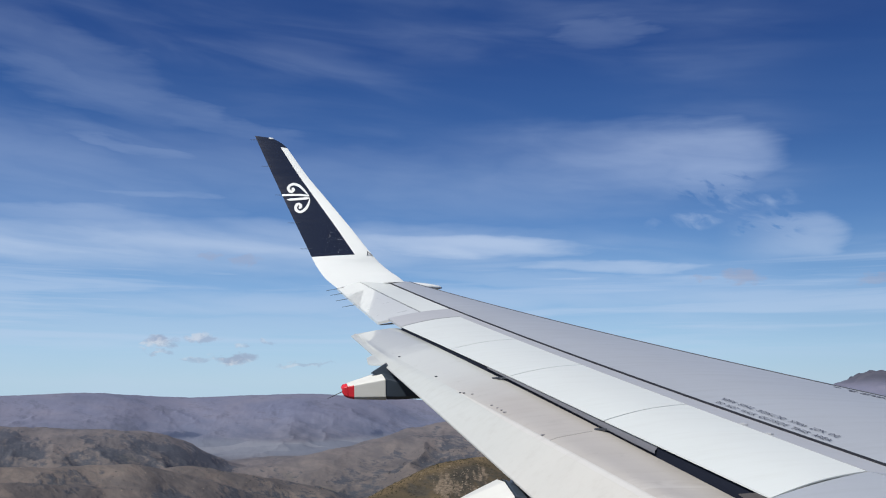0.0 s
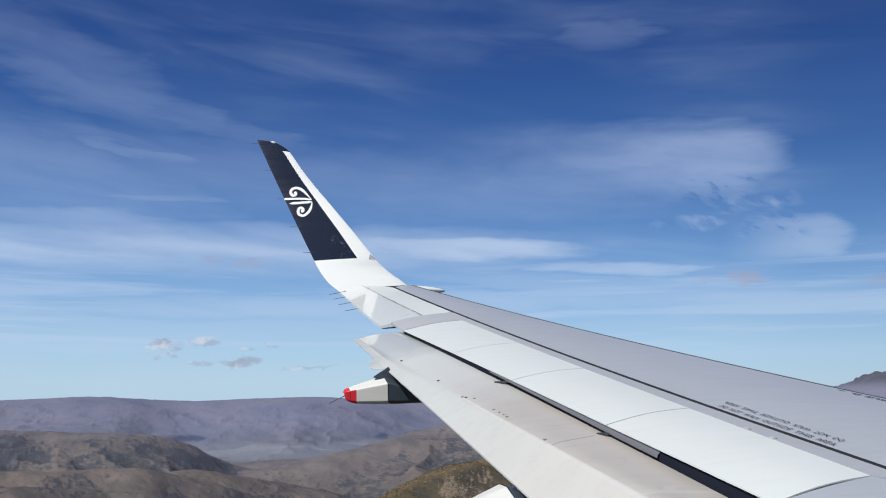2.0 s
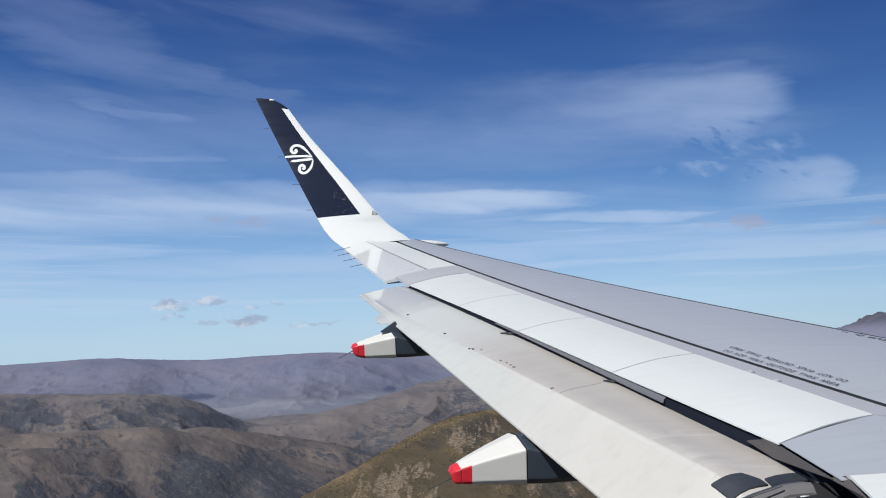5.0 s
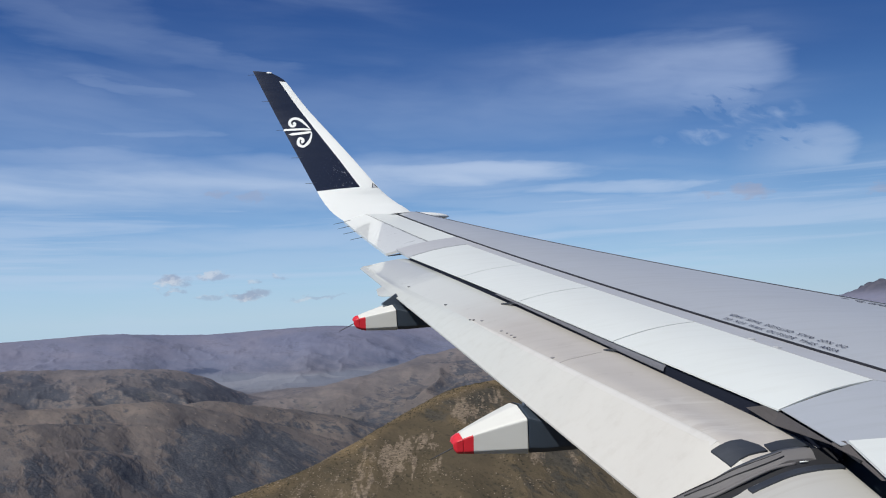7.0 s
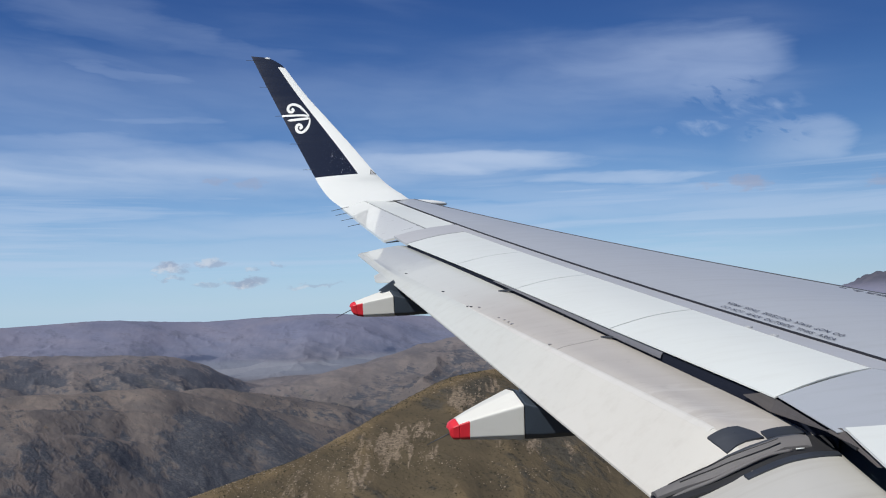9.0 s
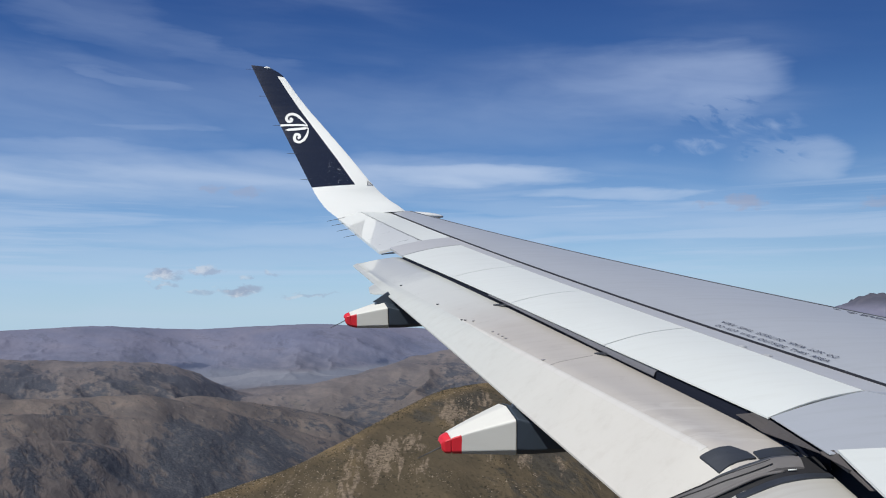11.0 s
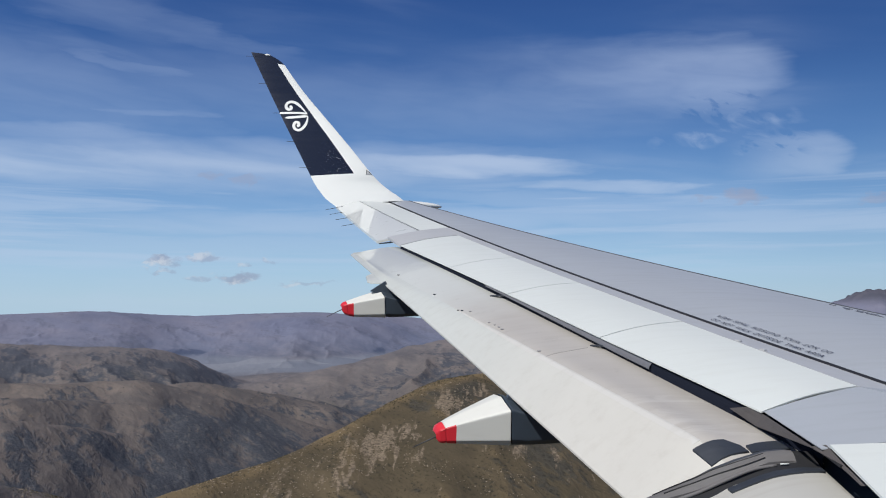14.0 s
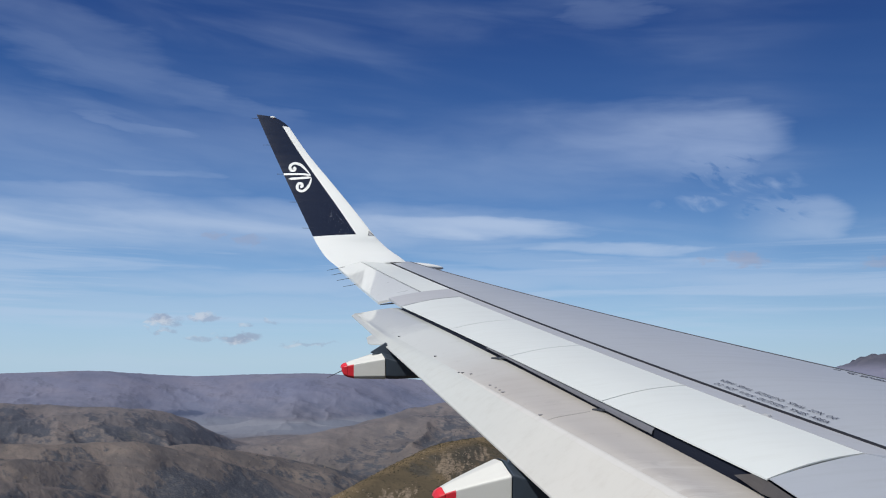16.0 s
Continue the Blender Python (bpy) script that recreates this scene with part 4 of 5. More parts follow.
# trailing and leading edge of the winglet, root to top
TE = [(-1.733, 14.20, -0.641), (-1.92, 14.36, -0.515), (-2.047, 14.50, -0.389), (-2.15, 14.64, -0.262), (-2.230, 14.75, -0.137), (-2.50, 15.07, 0.325), (-2.791, 15.40, 0.827), (-3.13, 15.70, 1.46), (-3.465, 16.00, 2.102)]
LE = [(-0.640, 14.84, -0.578), (-0.780, 14.88, -0.470), (-0.885, 14.91, -0.404), (-1.062, 14.94, -0.262), (-1.250, 14.97, -0.060), (-1.62, 15.20, 0.38), (-2.04, 15.45, 0.86), (-2.50, 15.72, 1.39), (-2.97, 16.00, 2.03)]


def winglet_frame(s):
    """Trailing edge, leading edge and inward normal at height s, 0 to 1."""
    n = len(TE) - 1
    k = min(max(s, 0), 1) * n
    i = min(int(k), n - 1)
    f = k - i

    def cr(P):
        e = [Vector(p) for p in P]
        e = [2 * e[0] - e[1]] + e + [2 * e[-1] - e[-2]]
        p0, p1, p2, p3 = e[i:i + 4]
        d = 0.5 * ((p2 - p0) + 2 * (2 * p0 - 5 * p1 + 4 * p2 - p3) * f + 3 * (3 * p1 - p0 - 3 * p2 + p3) * f * f)
        return 0.5 * (2 * p1 + (p2 - p0) * f + (2 * p0 - 5 * p1 + 4 * p2 - p3) * f * f + (3 * p1 - p0 - 3 * p2 + p3) * f ** 3), d
    a, da = cr(TE)
    b, db = cr(LE)
    nrm = (b - a).cross(da + db).normalized()
    if nrm.z - nrm.y < 0:
        nrm = -nrm
    return a, b, nrm


def winglet_point(u, s, side=1.0, lift=0.0):
    a, b, nrm = winglet_frame(s)
    c = (b - a).length
    t = 0.055 * c * (2.6 * math.sqrt(max(1 - u, 0)) * u ** 0.9) * (0.35 if side > 0 else 1.0)
    return blend(a, b, u) + nrm * (side * t + lift)


BLACK_S, CAP_S, EDGE_U = 0.5, 0.967, 0.775


def winglet():
    us = [0, 0.04, 0.12, 0.22, 0.34, 0.46, 0.58, 0.68, EDGE_U, 0.84, 0.90, 0.95, 0.98, 1.0]
    ss = span(0, BLACK_S, 18) + span(BLACK_S + 0.025, CAP_S, 24) + [0.976, 0.983, 0.989, 0.994, 0.998, 1.0]
    ie, ib, ic = us.index(EDGE_U), 17, 41

    def mat(i, j):
        return 1 if (i >= ib and j < ie) or i >= ic else 0
    bm = bmesh.new()

    def pt(u, s, side):
        if u == EDGE_U:                          # the white band narrows upwards
            u = 0.715 + 0.05 * (max(s, 0.4) - 0.5) / 0.5
        if s > 0.955:                            # rounded top of the leading edge
            k = (s - 0.955) / 0.045
            u = u * (1 - 0.40 * k ** 3)
        s -= 0.017 * u * max(0.0, 1 - abs(s - BLACK_S) / 0.2)     # the black ends level, across the slant of the ribs
        return winglet_point(u, s, side)
    inn = [[pt(u, s, 1) for u in us] for s in ss]
    out = [[pt(u, s, -1) for u in us] for s in ss]
    grid(bm, inn, mat)
    grid(bm, out, mat, True)
    grid(bm, [inn[-1], out[-1]], lambda i, j: 1)
    grid(bm, [[r[0] for r in inn], [r[0] for r in out]], lambda i, j: 1 if j >= ib else 0)
    wl = part("winglet", bm, [GLOSS, NAVY], wing, "tall swept winglet, gloss black with a white leading edge")
    # small triangular plate with a dark rim where the winglet's leading edge meets the wing
    tri = [winglet_point(u, q, 1, 0.006) for u, q in ((0.965, 0.505), (0.90, 0.474), (0.985, 0.472))]
    bm = bmesh.new()
    bm.faces.new([bm.verts.new(p) for p in tri])
    part("leading_edge_plate", bm, PANEL, wl, "small grey triangular plate", smooth=False)
    bm = rod(bmesh.new(), [tri[1], tri[0], blend(tri[0], tri[2], 0.5), tri[2]], 0.006, 0.006, 6)
    part("plate_rim", bm, SLATE, wl, "dark rim")
    return wl


def surface_strip(pts, width, lift, parent, name, mat, label=""):
    """A flat band of that width along (u, s) points on the winglet's inner face. width may vary along it."""
    bm = bmesh.new()
    rows = []
    n = len(pts)
    world = [winglet_point(u, s, 1, lift) for u, s in pts]
    for k in range(n):
        a, b = world[max(k - 1, 0)], world[min(k + 1, n - 1)]
        _, _, nrm = winglet_frame(pts[k][1])
        side = (b - a).cross(nrm).normalized()
        w = width[k] if isinstance(width, list) else width
        rows.append([world[k] - side * w * 0.5, world[k] + side * w * 0.5])
    grid(bm, rows)
    bm.normal_update()
    part(name, bm, mat, parent, label, smooth=False)


def winglet_emblem(wl):
    """Two curled fronds and two bars in white, drawn in hundredths of a metre (right, down) on the black face."""
    def us(px, py):
        s = np.interp(py, (-61, 0, 62, 111, 160), (1.0, 0.875, 0.75, 0.625, 0.5))
        te = np.interp(py, (-61, 0, 62, 111, 160), (-29, 0, 30, 55, 79))
        le = np.interp(py, (-61, 0, 62, 111, 160), (32, 70, 109, 148, 183))
        return (px - te) / (le - te), s
    strokes = (
        ("emblem_bar", ((24, 45.5), (46, 46), (64, 47), (75, 49.5)), 4.2, 0.006),
        ("emblem_bar", ((27, 54.5), (48, 54.5), (66, 54), (76, 53.5)), 5.0, 0.0065),
        ("emblem_frond", ((75, 49), (66, 37), (57, 28), (47, 25), (39, 28), (36, 34), (39, 39), (44, 39), (46, 35.5), (43, 33)), 5.3, 0.007),
        ("emblem_frond", ((76, 54), (74, 63), (68, 72), (59, 77), (51, 74), (49.5, 68), (53, 63.5), (58, 65), (58.5, 69), (55, 70)), 5.3, 0.0075),
    )
    for name, pts, w, lift in strokes:
        line = [us(p.x - 0.8, p.y + 2.2) for p in spline([(a, b, 0) for a, b in pts], 40 if name == "emblem_frond" else 12)]
        n = len(line)
        wid = [0.0098 * w * min(1.0, 0.25 + 4.0 * k / n) for k in range(n)] if name == "emblem_frond" else [0.0098 * w * min(1.0, 0.3 + 4.0 * (n - 1 - k) / n) for k in range(n)]
        surface_strip(line, wid, lift, wl, name, GLOSS)


def static_wicks(wl):
    for s in (0.545, 0.66, 0.78, 0.885, 0.985):
        a, b, n = winglet_frame(s)
        d = Vector((-1, 0.1, 0.02)).normalized()
        bm = rod(bmesh.new(), [a + (b - a) * 0.1, a, a + d * 0.13], 0.006, 0.003, 5)
        part("static_wick", bm, SLATE, wl, "thin dark static discharge rod")
    for y, f in ((14.15, 0.0), (13.85, 0.0), (13.5, 0.0), (13.1, 0.0)):
        g = (y - 11.9) / 2.3
        a = blend(Vector((-0.888, 11.9, -1.010)), Vector((-1.733, 14.2, -0.641)), g) + Vector((0, 0, -0.03 * math.sin(math.pi * min(g, 1))))
        bm = rod(bmesh.new(), [a + Vector((0.1, 0, 0.02)), a, a + Vector((-0.19, 0, -0.035))], 0.007, 0.003, 5)
        part("static_wick", bm, SLATE, wing, "thin dark static discharge rod")


def flap_section(y):
    n0, h, t = at("nose", y), at("hump", y), at("tail", y)
    k = (h.x - t.x) / (n0.x - t.x)
    h.z = max(h.z, t.z + (n0.z - t.z) * k + 0.014)
    n0.z -= 0.020 * min(max((4.45 - y) / 0.2, 0.0), 1.0)
    h.z -= 0.050 * min(max((4.48 - y) / 0.24, 0.0), 1.0) ** 1.3      # it droops at the inboard end
    pts = [n0 + Vector((0.22, 0, -0.06)), n0, blend(n0, h, 0.5) + Vector((0, 0, 0.012)), h, blend(h, t, 0.5) + Vector((0, 0, 0.012)), t]
    return spline(pts, 21)


def flap_z(x, y):
    sec = sorted(flap_section(y), key=lambda p: p.x)
    return float(np.interp(x, [p.x for p in sec], [p.z for p in sec]))


def outboard_flap():
    rows = []
    for y in span(4.25, 4.55, 9) + span(4.65, 11.2, 42):
        rows.append(flap_section(y))
    bm = bmesh.new()
    hump = 12
    grid(bm, rows, lambda i, j: 0 if j >= hump else 1, True)
    low = [[p + Vector((0, 0, -(0.012 + 0.10 * math.sin(math.pi * (0.5 + 0.5 * k / 20) ) ))) for k, p in enumerate(r)] for r in rows]
    grid(bm, low, lambda i, j: 0)
    grid(bm, [[r[-1] for r in rows], [r[-1] for r in low]])
    grid(bm, [rows[0], low[0]]), grid(bm, [low[-1], rows[-1]])
    grid(bm, [[r[0] for r in low], [r[0] for r in rows]])
    bm.normal_update()
    fl = part("outboard_flap", bm, [FLAP, BEIGE], wing, "lowered off-white flap with a beige forward band")
    # dark clamps and fasteners along the crest
    for y, dx, size in ((9.6, 0.03, 0.7), (8.45, 0.03, 0.7), (7.74, -0.005, 0.55), (7.70, 0.012, 0.6), (7.61, 0.05, 0.65), (7.18, 0.04, 0.55), (7.08, 0.045, 0.5), (7.00, 0.045, 0.55), (6.93, 0.042, 0.8), (6.25, 0.02, 0.75)):
        p = at("hump", y, dx)
        p.z = flap_z(p.x, y) + 0.004
        bm = bmesh.new()
        bmesh.ops.create_cube(bm, size=1.0, matrix=Matrix.Translation(p) @ pose(0, 0, 0, 0, 8, 25) @ Matrix.Diagonal((0.042 * size, 0.024 * size, 0.010, 1)))
        bmesh.ops.bevel(bm, geom=bm.edges[:], offset=0.003, segments=1, affect="EDGES")
        part("fastener", bm, SLATE if y > 7.65 else METAL, fl, smooth=False)
    # chordwise joint of the forward band, smeared with filler
    rows = []
    for f in span(0, 1, 14):
        y = 6.12 + 0.10 * f
        x = at("hump", y).x + 0.36 * f
        rows.append([Vector((x, y + w, flap_z(x, y + w) + 0.002)) for w in (-0.006, 0.006)])
    part("flap_joint_line", slab(rows, 0.002), SEAM, fl, "faint joint line", smooth=False)
    # paler strip that paints the sun's highlight onto the crease
    rows = []
    for y in span(4.44, 7.85, 34):
        w = 0.013 * min(1.0, (7.85 - y) / 1.4 + 0.12)
        c = at("hump", y)
        rows.append([Vector((c.x + dx, y, flap_z(c.x + dx, y) + lift)) for dx, lift in ((-2.6 * w, 0.001), (-1.2 * w, 0.0035), (0.0, 0.0045), (0.7 * w, 0.001))])
    part("crease_highlight", slab(rows, 0.004), CREASE_LIGHT, fl, "pale strip painted as the highlight along the flap crease")
    # brackets that bridge the gap
    for p, q, wide in (((0.465, 8.02, -1.194), (0.625, 7.85, -1.164), 0.030), ((1.10, 6.27, -1.300), (1.20, 6.17, -1.280), 0.022)):
        p, q = Vector(p), Vector(q)
        bm = bmesh.new()
        m = Matrix.Translation((p + q) / 2) @ (q - p).to_track_quat("X", "Z").to_matrix().to_4x4()
        bmesh.ops.create_cube(bm, size=1.0, matrix=m @ Matrix.Diagonal(((q - p).length, wide, 0.014, 1)))
        bmesh.ops.bevel(bm, geom=bm.edges[:], offset=0.003, segments=1, affect="EDGES")
        part("gap_bracket", bm, PLATE, fl, "dark bracket across the gap", smooth=False)
    # tab that carries on behind the trailing edge, over the outer fairing
    rows = []
    for y, out in ((10.02, 0.010), (9.98, 0.085), (9.75, 0.125), (9.66, 0.105), (9.52, 0.010)):
        t = at("tail", y)
        rows.append([t + Vector((0.05, 0, 0.012)), t + Vector((-out, 0, 0.004 - 0.31 * out))])
    part("trailing_tab", slab(rows, 0.010), FLAP, fl, "pale tab behind the trailing edge", smooth=False)
    return fl


def fairing(y, x0, x1, x2, z_tip, z_bot, z_top, half, fin, step):
    """Canoe-shaped flap track fairing: red tip, grey body, dark forward opening under the flap."""
    f = new("flap_track_fairing")
    f.parent = wing
    f["label"] = "tapered grey flap track fairing with a red tip"

    def ring(x, top, bot, h):
        return [Vector((x, y - h * 0.85, bot + 0.15 * (top - bot))), Vector((x, y - h, top - 0.20 * (top - bot))), Vector((x - 0.02 * h, y - h * 0.955, top - 0.165 * (top - bot))), Vector((x - 0.35 * h, y, top)), Vector((x - 0.62 * h, y + h * 0.8, top - 0.02)),
                Vector((x, y + h, top - 0.3 * (top - bot))), Vector((x, y + h * 0.7, bot)), Vector((x, y - h * 0.6, bot))]

    def loft(name, stations, mat, label="", stepped=False):
        bm = bmesh.new()
        rs = [[bm.verts.new(p) for p in ring(*s)] for s in stations]
        for a, b in zip(rs, rs[1:]):
            for k in range(8):
                bm.faces.new((a[k], a[(k + 1) % 8], b[(k + 1) % 8], b[k]))
        bm.faces.new(rs[0]), bm.faces.new(rs[-1][::-1])
        bmesh.ops.recalc_face_normals(bm, faces=bm.faces[:])
        bmesh.ops.bevel(bm, geom=[e for e in bm.edges if e.calc_face_angle(0) > 0.35], offset=0.008, segments=2, affect="EDGES", profile=0.6)
        if stepped:
            for fc in bm.faces:
                c = fc.calc_center_median()
                _, top, bot, _ = st(c.x)
                fc.material_index = 1 if c.x < x1 + step - 0.001 and c.z < top - 0.17 * (top - bot) else 0
        part(name, bm, mat, f, label, smooth=False)

    def st(x):
        g = (x - x0) / (x2 - x0)
        return x, blend(z_tip, z_top, g ** 0.85), blend(z_tip - 0.10, z_bot, min(g * 5, 1)), half * (0.38 + 0.62 * g)
    loft("body", [st(x1), st(x1 + step)] + [st(x) for x in span(x1 + step + 0.04, x2, 6)], [FAIR, RED], "pale grey fairing body", True)
    loft("red_tip", [(x0, z_tip - 0.02, z_tip - 0.075, half * 0.28), st(x0 + 0.025), st(x0 + 0.06), st(x1 - 0.001)], RED, "red painted tip")
    loft("opening", [(x2 + 0.004, z_top + 0.01, z_bot + 0.004, half * 0.96), (x2 + 0.12, z_top - 0.03, z_bot + 0.004, half * 0.98), (x2 + 0.75, z_top - 0.05, z_bot + 0.03, half * 0.95)], FRONT, "dark slate forward end below the flap")
    bm = bmesh.new()
    lo = [(x2 - 0.17 * fin, z_top - 0.005), (x2 - 0.01, z_top + 0.10 * fin), (x2 + 0.16, z_top - 0.06), (x2 + 0.02, z_top - 0.06)]
    grid(bm, [[Vector((x, y + w, z)) for x, z in lo] + [Vector((lo[0][0], y + w, lo[0][1]))] for w in (-0.04, 0.04)])
    bm.faces.new([bm.verts.new((x, y - 0.04, z)) for x, z in lo]), bm.faces.new([bm.verts.new((x, y + 0.04, z)) for x, z in lo[::-1]])
    part("bracket", bm, FRONT, f, "dark flap bracket", smooth=False)
    # thin drain pipe at the tip
    bm = rod(bmesh.new(), [Vector((x0 + 0.03, y, z_tip - 0.05)), Vector((x0 - 0.17, y, z_tip - 0.145))], 0.006, 0.003, 5)
    part("static_wick", bm, SLATE, f)
    return f


def flap_joint():
    """Where outboard and inboard flap meet: rubber tubes, dark patches, the inboard flap and spoiler."""
    rows = []
    for y in span(1.9, 4.12, 14):
        dx, dz = -0.02 * (4.08 - y), -0.035 * (4.08 - y)
        pts = [(1.90, -1.535), (1.868, -1.475), (1.842, -1.452), (1.74, -1.452), (1.62, -1.470), (1.54, -1.494), (1.397, -1.550), (1.20, -1.640), (1.01, -1.722)]
        rows.append(spline([(x + dx, y, z + dz) for x, z in pts], 26))
    part("inboard_flap", slab(rows, 0.03), INNER, wing, "lowered off-white inboard flap")
    # flattened rubber seal that arches over the joint: dark upper edge, worn grey body
    up = ((0.95, 1.136, 1.275, 1.358, 1.469, 1.609, 1.74), (-1.685, -1.601, -1.540, -1.494, -1.449, -1.406, -1.392))
    lo = ((0.95, 1.118, 1.261, 1.447, 1.611, 1.752), (-1.675, -1.614, -1.574, -1.501, -1.433, -1.423))
    rows = []
    for x in span(0.98, 1.735, 34):
        a = Vector((x, 4.245, float(np.interp(x, *up))))
        b = Vector((x + 0.012, 4.165, float(np.interp(x + 0.012, *lo)) - 0.004))
        tail_off = max(0.0, x - 1.69) / 0.045
        rows.append([blend(a, b, f) + Vector((0, 0, 0.013 * math.sin(math.pi * f) - 0.02 * tail_off ** 2 * abs(f - 0.6))) for f in span(0, 1, 9)])
    part("rubber_seal", slab(rows, 0.018, lambda i, j: 1 if j < 2 else 0), [TUBE, SLATE], wing, "weathered grey rubber seal between the flaps")
    pts = [(0.99, 4.15, -1.705), (1.115, 4.15, -1.640), (1.253, 4.15, -1.588), (1.389, 4.15, -1.526), (1.523, 4.15, -1.470), (1.643, 4.15, -1.447)]
    part("rubber_seal", rod(bmesh.new(), spline(pts, 26), 0.011, 0.008, 10), TUBE, wing, "thin grey rubber tube below the seal")
    # black filler below the seal, added in place of its shaded slit
    rows = []
    for x in span(0.98, 1.85, 24):
        zu, zl = float(np.interp(x, *up)), float(np.interp(x, *lo))
        rows.append([Vector((x, 4.26, zu - 0.022)), Vector((x, 4.20, zu - 0.040)), Vector((x, 4.15, zl - 0.020)), Vector((x, 4.10, zl - 0.032))])
    part("seal_slit_filler", slab(rows, 0.012), SEAL, wing, "black filler standing in for the dark slit below the flap seal")
    # dark rods that put shade into the rubber's clefts, the pull rod at its end and the white glint sliver under its
    # crown
    for k, (y, dz) in enumerate(((4.222, 0.010), (4.190, 0.012))):
        pts = []
        for x in span(1.06 + 0.05 * k, 1.60, 12):
            f = (4.245 - y) / 0.08 + 0.10 * math.sin(9.0 * x)
            pts.append(Vector((x, 4.245 - 0.08 * f, blend(float(np.interp(x, *up)), float(np.interp(x + 0.012, *lo)) - 0.004, f) + dz)))
        part("cleft_line", rod(bmesh.new(), pts, 0.0035, 0.0025, 6), SEAL, wing, "dark rod standing in for a cleft in the rubber seal")
    part("pull_rod", rod(bmesh.new(), [Vector((1.06, 4.19, -1.652)), Vector((1.02, 4.215, -1.685)), Vector((0.985, 4.245, -1.724))], 0.009, 0.004, 8), METAL, wing, "thin metal rod at the seal's end")
    # white rod added as the glint below the seal
    part("glint_sliver", rod(bmesh.new(), [Vector((1.66, 4.145, -1.440)), Vector((1.70, 4.14, -1.436))], 0.004, 0.003, 8), WHITE, wing, "small white sliver standing in for a glint")
    # dark plates beside the seal
    for corners, on_flap in (
            ([(1.309, 4.404), (1.355, 4.404), (1.469, 4.414), (1.541, 4.36), (1.565, 4.306), (1.365, 4.26)], True),
            ([(1.568, 4.362), (1.637, 4.394), (1.754, 4.43), (1.792, 4.35), (1.67, 4.322), (1.580, 4.300)], True),
            ([(1.397, 4.05), (1.54, 4.055), (1.674, 4.055), (1.839, 4.05), (1.842, 4.10), (1.693, 4.11), (1.558, 4.11), (1.392, 4.10)], False)):
        n = len(corners)
        mid = Vector((sum(c[0] for c in corners) / n, sum(c[1] for c in corners) / n, 0))
        rows = []
        for f in (1.0, 0.75, 0.5, 0.25, 0.02):
            ring = []
            for k in range(n * 4 + 1):
                a, b = corners[(k // 4) % n], corners[(k // 4 + 1) % n]
                p = blend(mid, blend(Vector((a[0], a[1], 0)), Vector((b[0], b[1], 0)), (k % 4) / 4), f)
                p.z = (flap_z(p.x, p.y) if on_flap else float(np.interp(p.x, (1.20, 1.397, 1.54, 1.62, 1.74, 1.842), (-1.640, -1.550, -1.494, -1.470, -1.452, -1.452)))) + 0.010
                ring.append(p)
            rows.append(ring)
        part("dark_plate", slab(rows, 0.012), PLATE, wing, "dark rubbing plate")
    # grey plates that close the gap below the panel edges, the lip's shade in their colour
    for top, low in ((((1.699, 4.71, -1.315), (1.744, 4.61, -1.326), (1.784, 4.07, -1.330)), ((1.644, 4.84, -1.359), (1.716, 4.63, -1.397), (1.775, 4.075, -1.331))),
                     (((1.836, 4.05, -1.312), (1.835, 3.84, -1.345), (1.848, 3.68, -1.369)), ((1.782, 4.10, -1.338), (1.820, 3.92, -1.345), (1.834, 3.70, -1.376)))):
        rows = [[Vector(a), blend(Vector(a), Vector(b), 0.5), Vector(b)] for a, b in zip(top, low)]
        part("gap_plate", slab(rows, 0.004), GAP, wing, "brown-grey plate for the shaded underside of the panel edge", smooth=False)
    # fixed grey panel inboard of the spoilers
    rows = []
    for g in span(0, 1, 10):
        a = blend(Vector((1.746, 4.595, -1.308)), Vector((1.803, 4.02, -1.322)), g)
        b = blend(at("hinge", 4.845), Vector((2.9, 4.02, -1.235)), g)
        rows.append([blend(a, b, f) + Vector((0, 0, 0.012 * math.sin(math.pi * f))) for f in span(0, 1, 8)])
    part("fixed_panel", slab(rows, 0.005), SKIN, wing, "grey fixed panel beside the spoilers")
    rows = [[blend(at("hinge", 4.845, 0.01), Vector((2.9, 4.02, -1.235)), g), blend(at("seal", 4.845, 0.01), at("seal", 4.02, 0.01), g)] for g in span(0, 1, 6)]
    part("spar_panel", slab(rows, 0.03), SKIN, wing)
    # added plate that keeps the sun from leaking through the joint of the panels
    rows = [[Vector((x, y, -1.345 + 0.03 * (x - 1.86))) for x in span(1.815, 3.2, 4)] for y in (3.86, 4.0, 4.14)]
    part("sun_block_plate", slab(rows, 0.01), SEAL, wing, "added black plate blocking sun below the panel joint")
    # inboard spoiler
    rows = [[Vector((x, y, -1.295 - 0.125 * (4.0 - y) + (0.03 * (x - 1.83) if x < 2.4 else 0.017 + 0.01 * (x - 2.4)))) for x in span(1.83, 3.2, 10)] for y in span(1.95, 4.0, 12)]
    part("spoiler", slab(rows, 0.013), WHITE, wing, "white inboard spoiler panel")
    # dark sheet in place of the shade in the inboard flap gap
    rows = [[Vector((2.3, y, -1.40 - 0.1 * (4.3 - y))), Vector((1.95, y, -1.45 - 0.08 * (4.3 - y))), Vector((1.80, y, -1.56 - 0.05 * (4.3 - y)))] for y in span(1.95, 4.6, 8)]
    part("gap_shade", slab(rows, 0.02), FRONT, wing, "dark sheet standing in for shade in the flap gap")


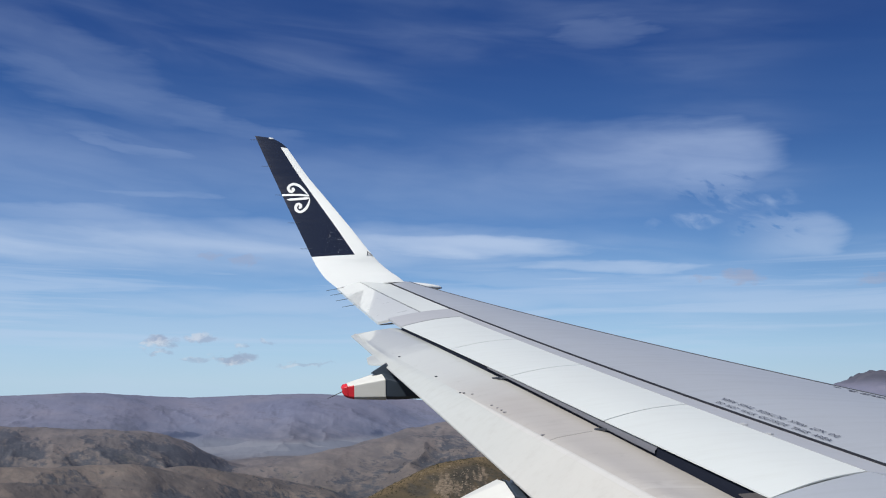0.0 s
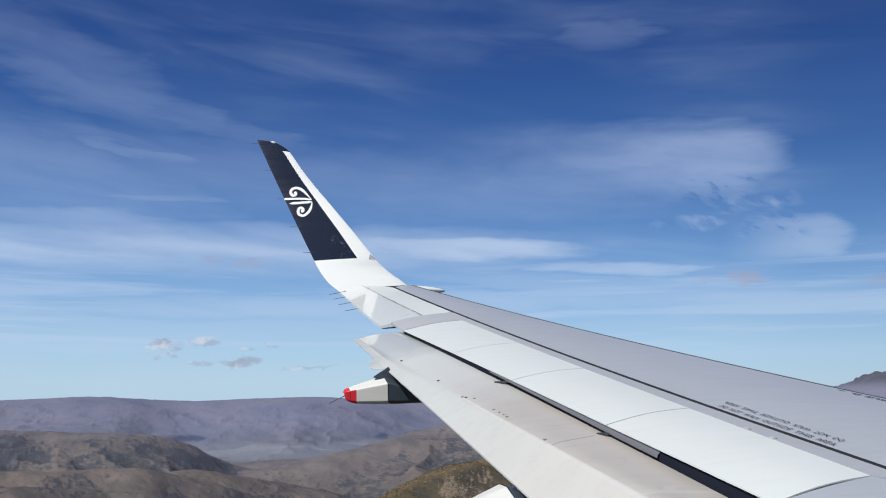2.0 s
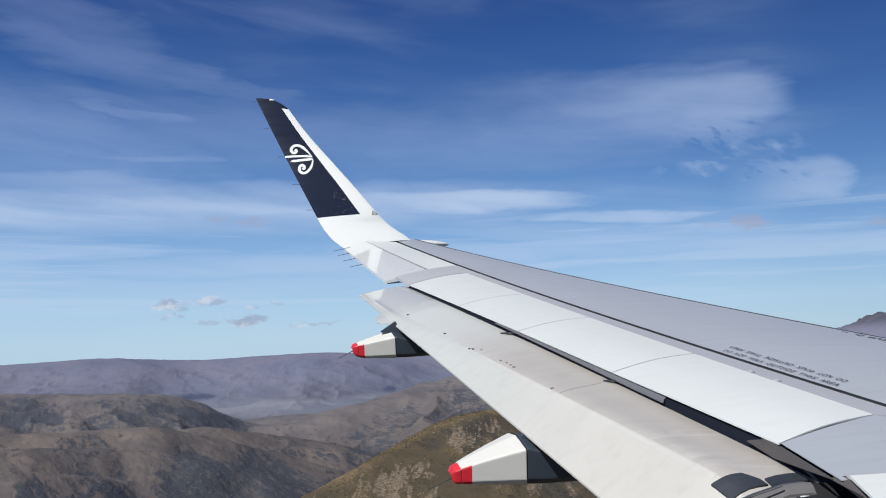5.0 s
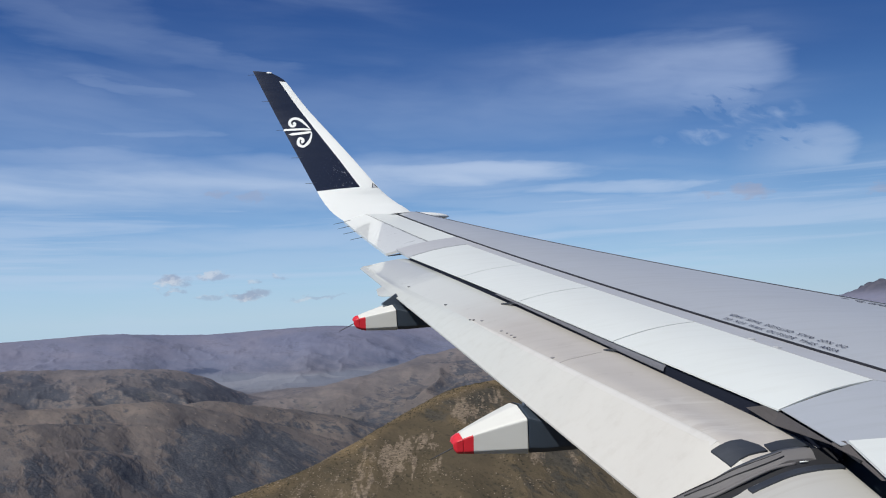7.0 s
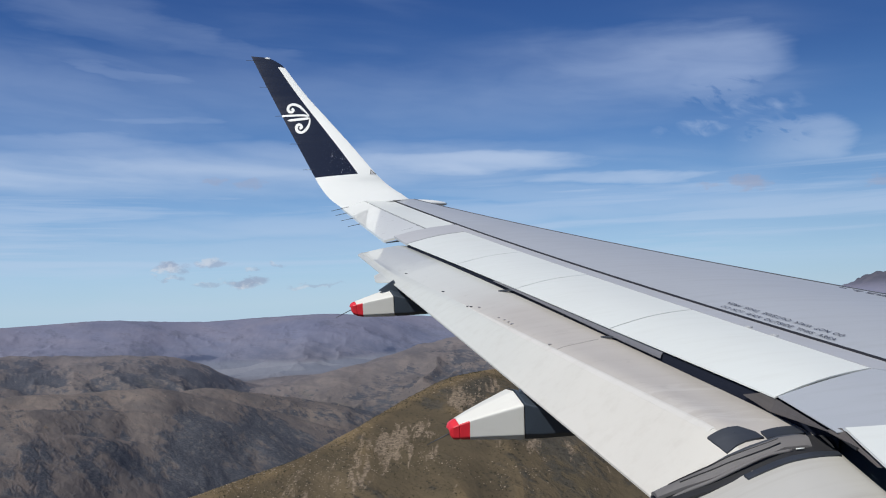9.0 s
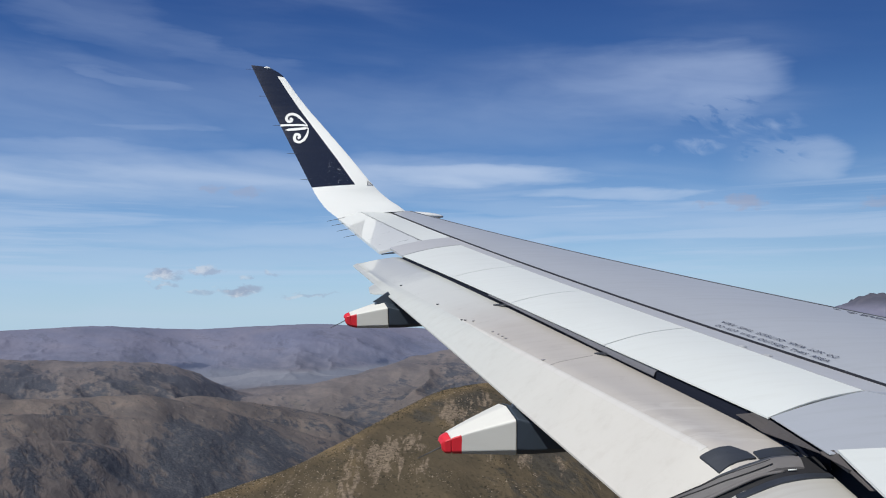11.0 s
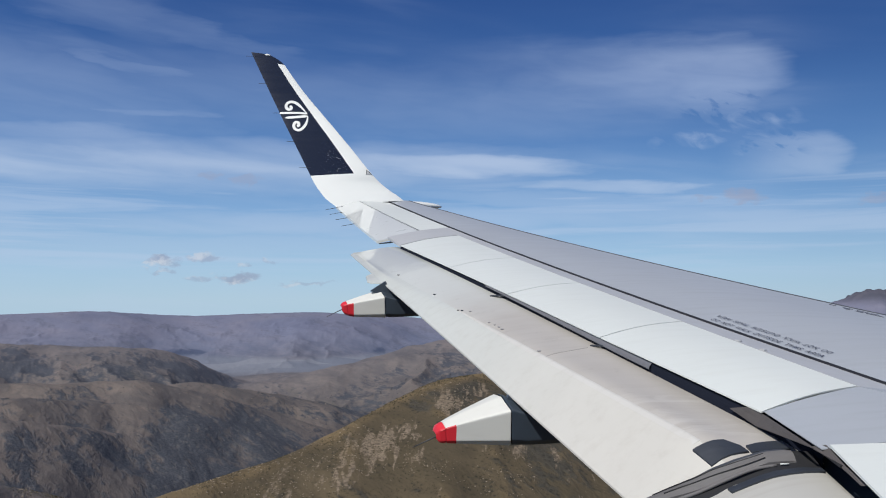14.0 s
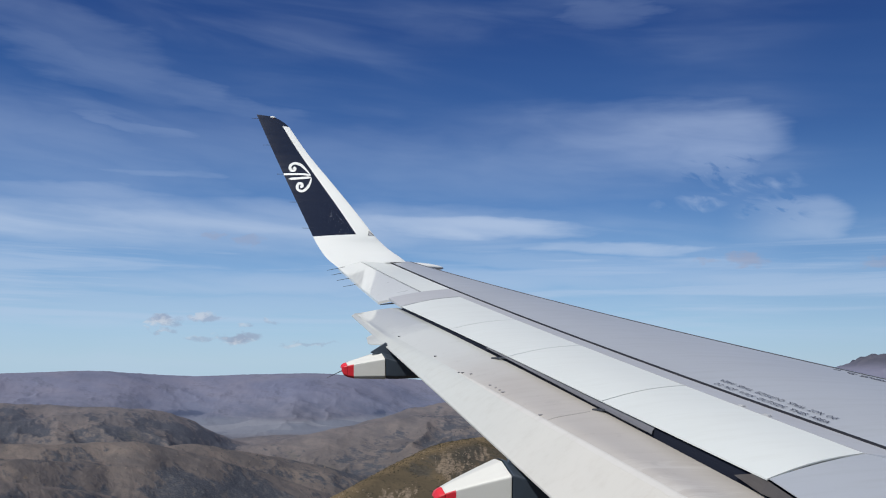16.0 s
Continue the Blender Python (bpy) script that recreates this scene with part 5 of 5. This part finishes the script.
def on_skin(y, ahead, lift):
    """A point on the upper skin, that far ahead of the seal line."""
    s, l = at("seal", y), at("le", y)
    k = ahead / (l.x - s.x)
    p = blend(s, l, k)
    p.z += 0.055 * (l.x - s.x) / 2.0 * math.sin(math.pi * k) * (1 - 0.35 * k) + lift
    return p


def lettering(text, y_left, y_right, ahead, height, turned):
    """Stencilled words along the seal line, laid on the skin; turned: read from ahead of the wing."""
    total, done = len(text), 0
    for word in text.split():
        f0, f1 = done / total, (done + len(word)) / total
        done += len(word) + 1
        cu = bpy.data.curves.new("warning_word", "FONT")
        cu.body, cu.size, cu.resolution_u, cu.space_character, cu.offset = word, 1.0, 3, 1.10, 0.003
        tmp = bpy.data.objects.new("warning_word", cu)
        scene.collection.objects.link(tmp)
        bpy.context.view_layer.update()
        me = bpy.data.meshes.new_from_object(tmp.evaluated_get(bpy.context.evaluated_depsgraph_get()))
        bpy.data.objects.remove(tmp)
        xs = [v.co.x for v in me.vertices]
        x0, x1 = min(xs), max(xs)
        for v in me.vertices:
            f, h = f0 + (f1 - f0) * (v.co.x - x0) / (x1 - x0), v.co.y / 0.72
            if turned:
                f, h = 1 - f, 1 - h
            v.co = on_skin(y_left + (y_right - y_left) * f + 0.40 * height * (h - 0.5), ahead + height * h, 0.007)
        me.materials.append(STENCIL)
        ob = new("warning_word", me)
        ob.parent = wing
        ob["label"] = "black stencilled warning word"


def far_marks():
    """Writing too small to read near the leading edge: plain bars."""
    for row, (y0, y1) in enumerate(((7.28, 6.1), (7.1, 6.2))):
        for k in range(10):
            ya = y0 + (y1 - y0) * k / 10
            yb = ya + (y1 - y0) * (0.05 + 0.02 * (k % 3))
            a = at("le", 7.0).x - at("seal", 7.0).x - 0.13 - 0.05 * row
            rows = [[on_skin(y, a + d + 0.16 * (y - 7.0) * -1.0, 0.006) for d in (0.0, 0.004)] for y in (ya, yb)]
            part("marking_bar", slab(rows, 0.004), STENCIL, wing, "small dark marking")


upper_skin()
spar_panel()
spoilers()
tip_panels()
wl = winglet()
lamp_bm = bmesh.new()
bmesh.ops.create_uvsphere(lamp_bm, u_segments=12, v_segments=8, radius=1.0, matrix=Matrix.Translation(blend(Vector(TE[-1]), Vector(LE[-1]), 0.62) + Vector((0, -0.012, -0.012))) @ pose(0, 0, 0, 0, 10, 0) @ Matrix.Diagonal((0.055, 0.03, 0.022, 1)))
part("tip_lamp", lamp_bm, GLOSS, wl, "small clear white lamp at the winglet tip")
winglet_emblem(wl)
static_wicks(wl)
outboard_flap()
fairing(9.46, -1.093, -1.022, -0.61, -1.49, -1.632, -1.345, 0.17, 1.0, 0.065)
fairing(6.03, -0.030, 0.042, 0.49, -1.835, -1.935, -1.61, 0.17, 0.12, 0.070)
flap_joint()
lettering("DO NOT WALK OUTSIDE THIS AREA", 6.63, 5.555, 0.052, 0.050, False)
lettering("DO NOT WALK OUTSIDE THIS AREA", 6.72, 5.62, 0.150, 0.050, True)
far_marks()
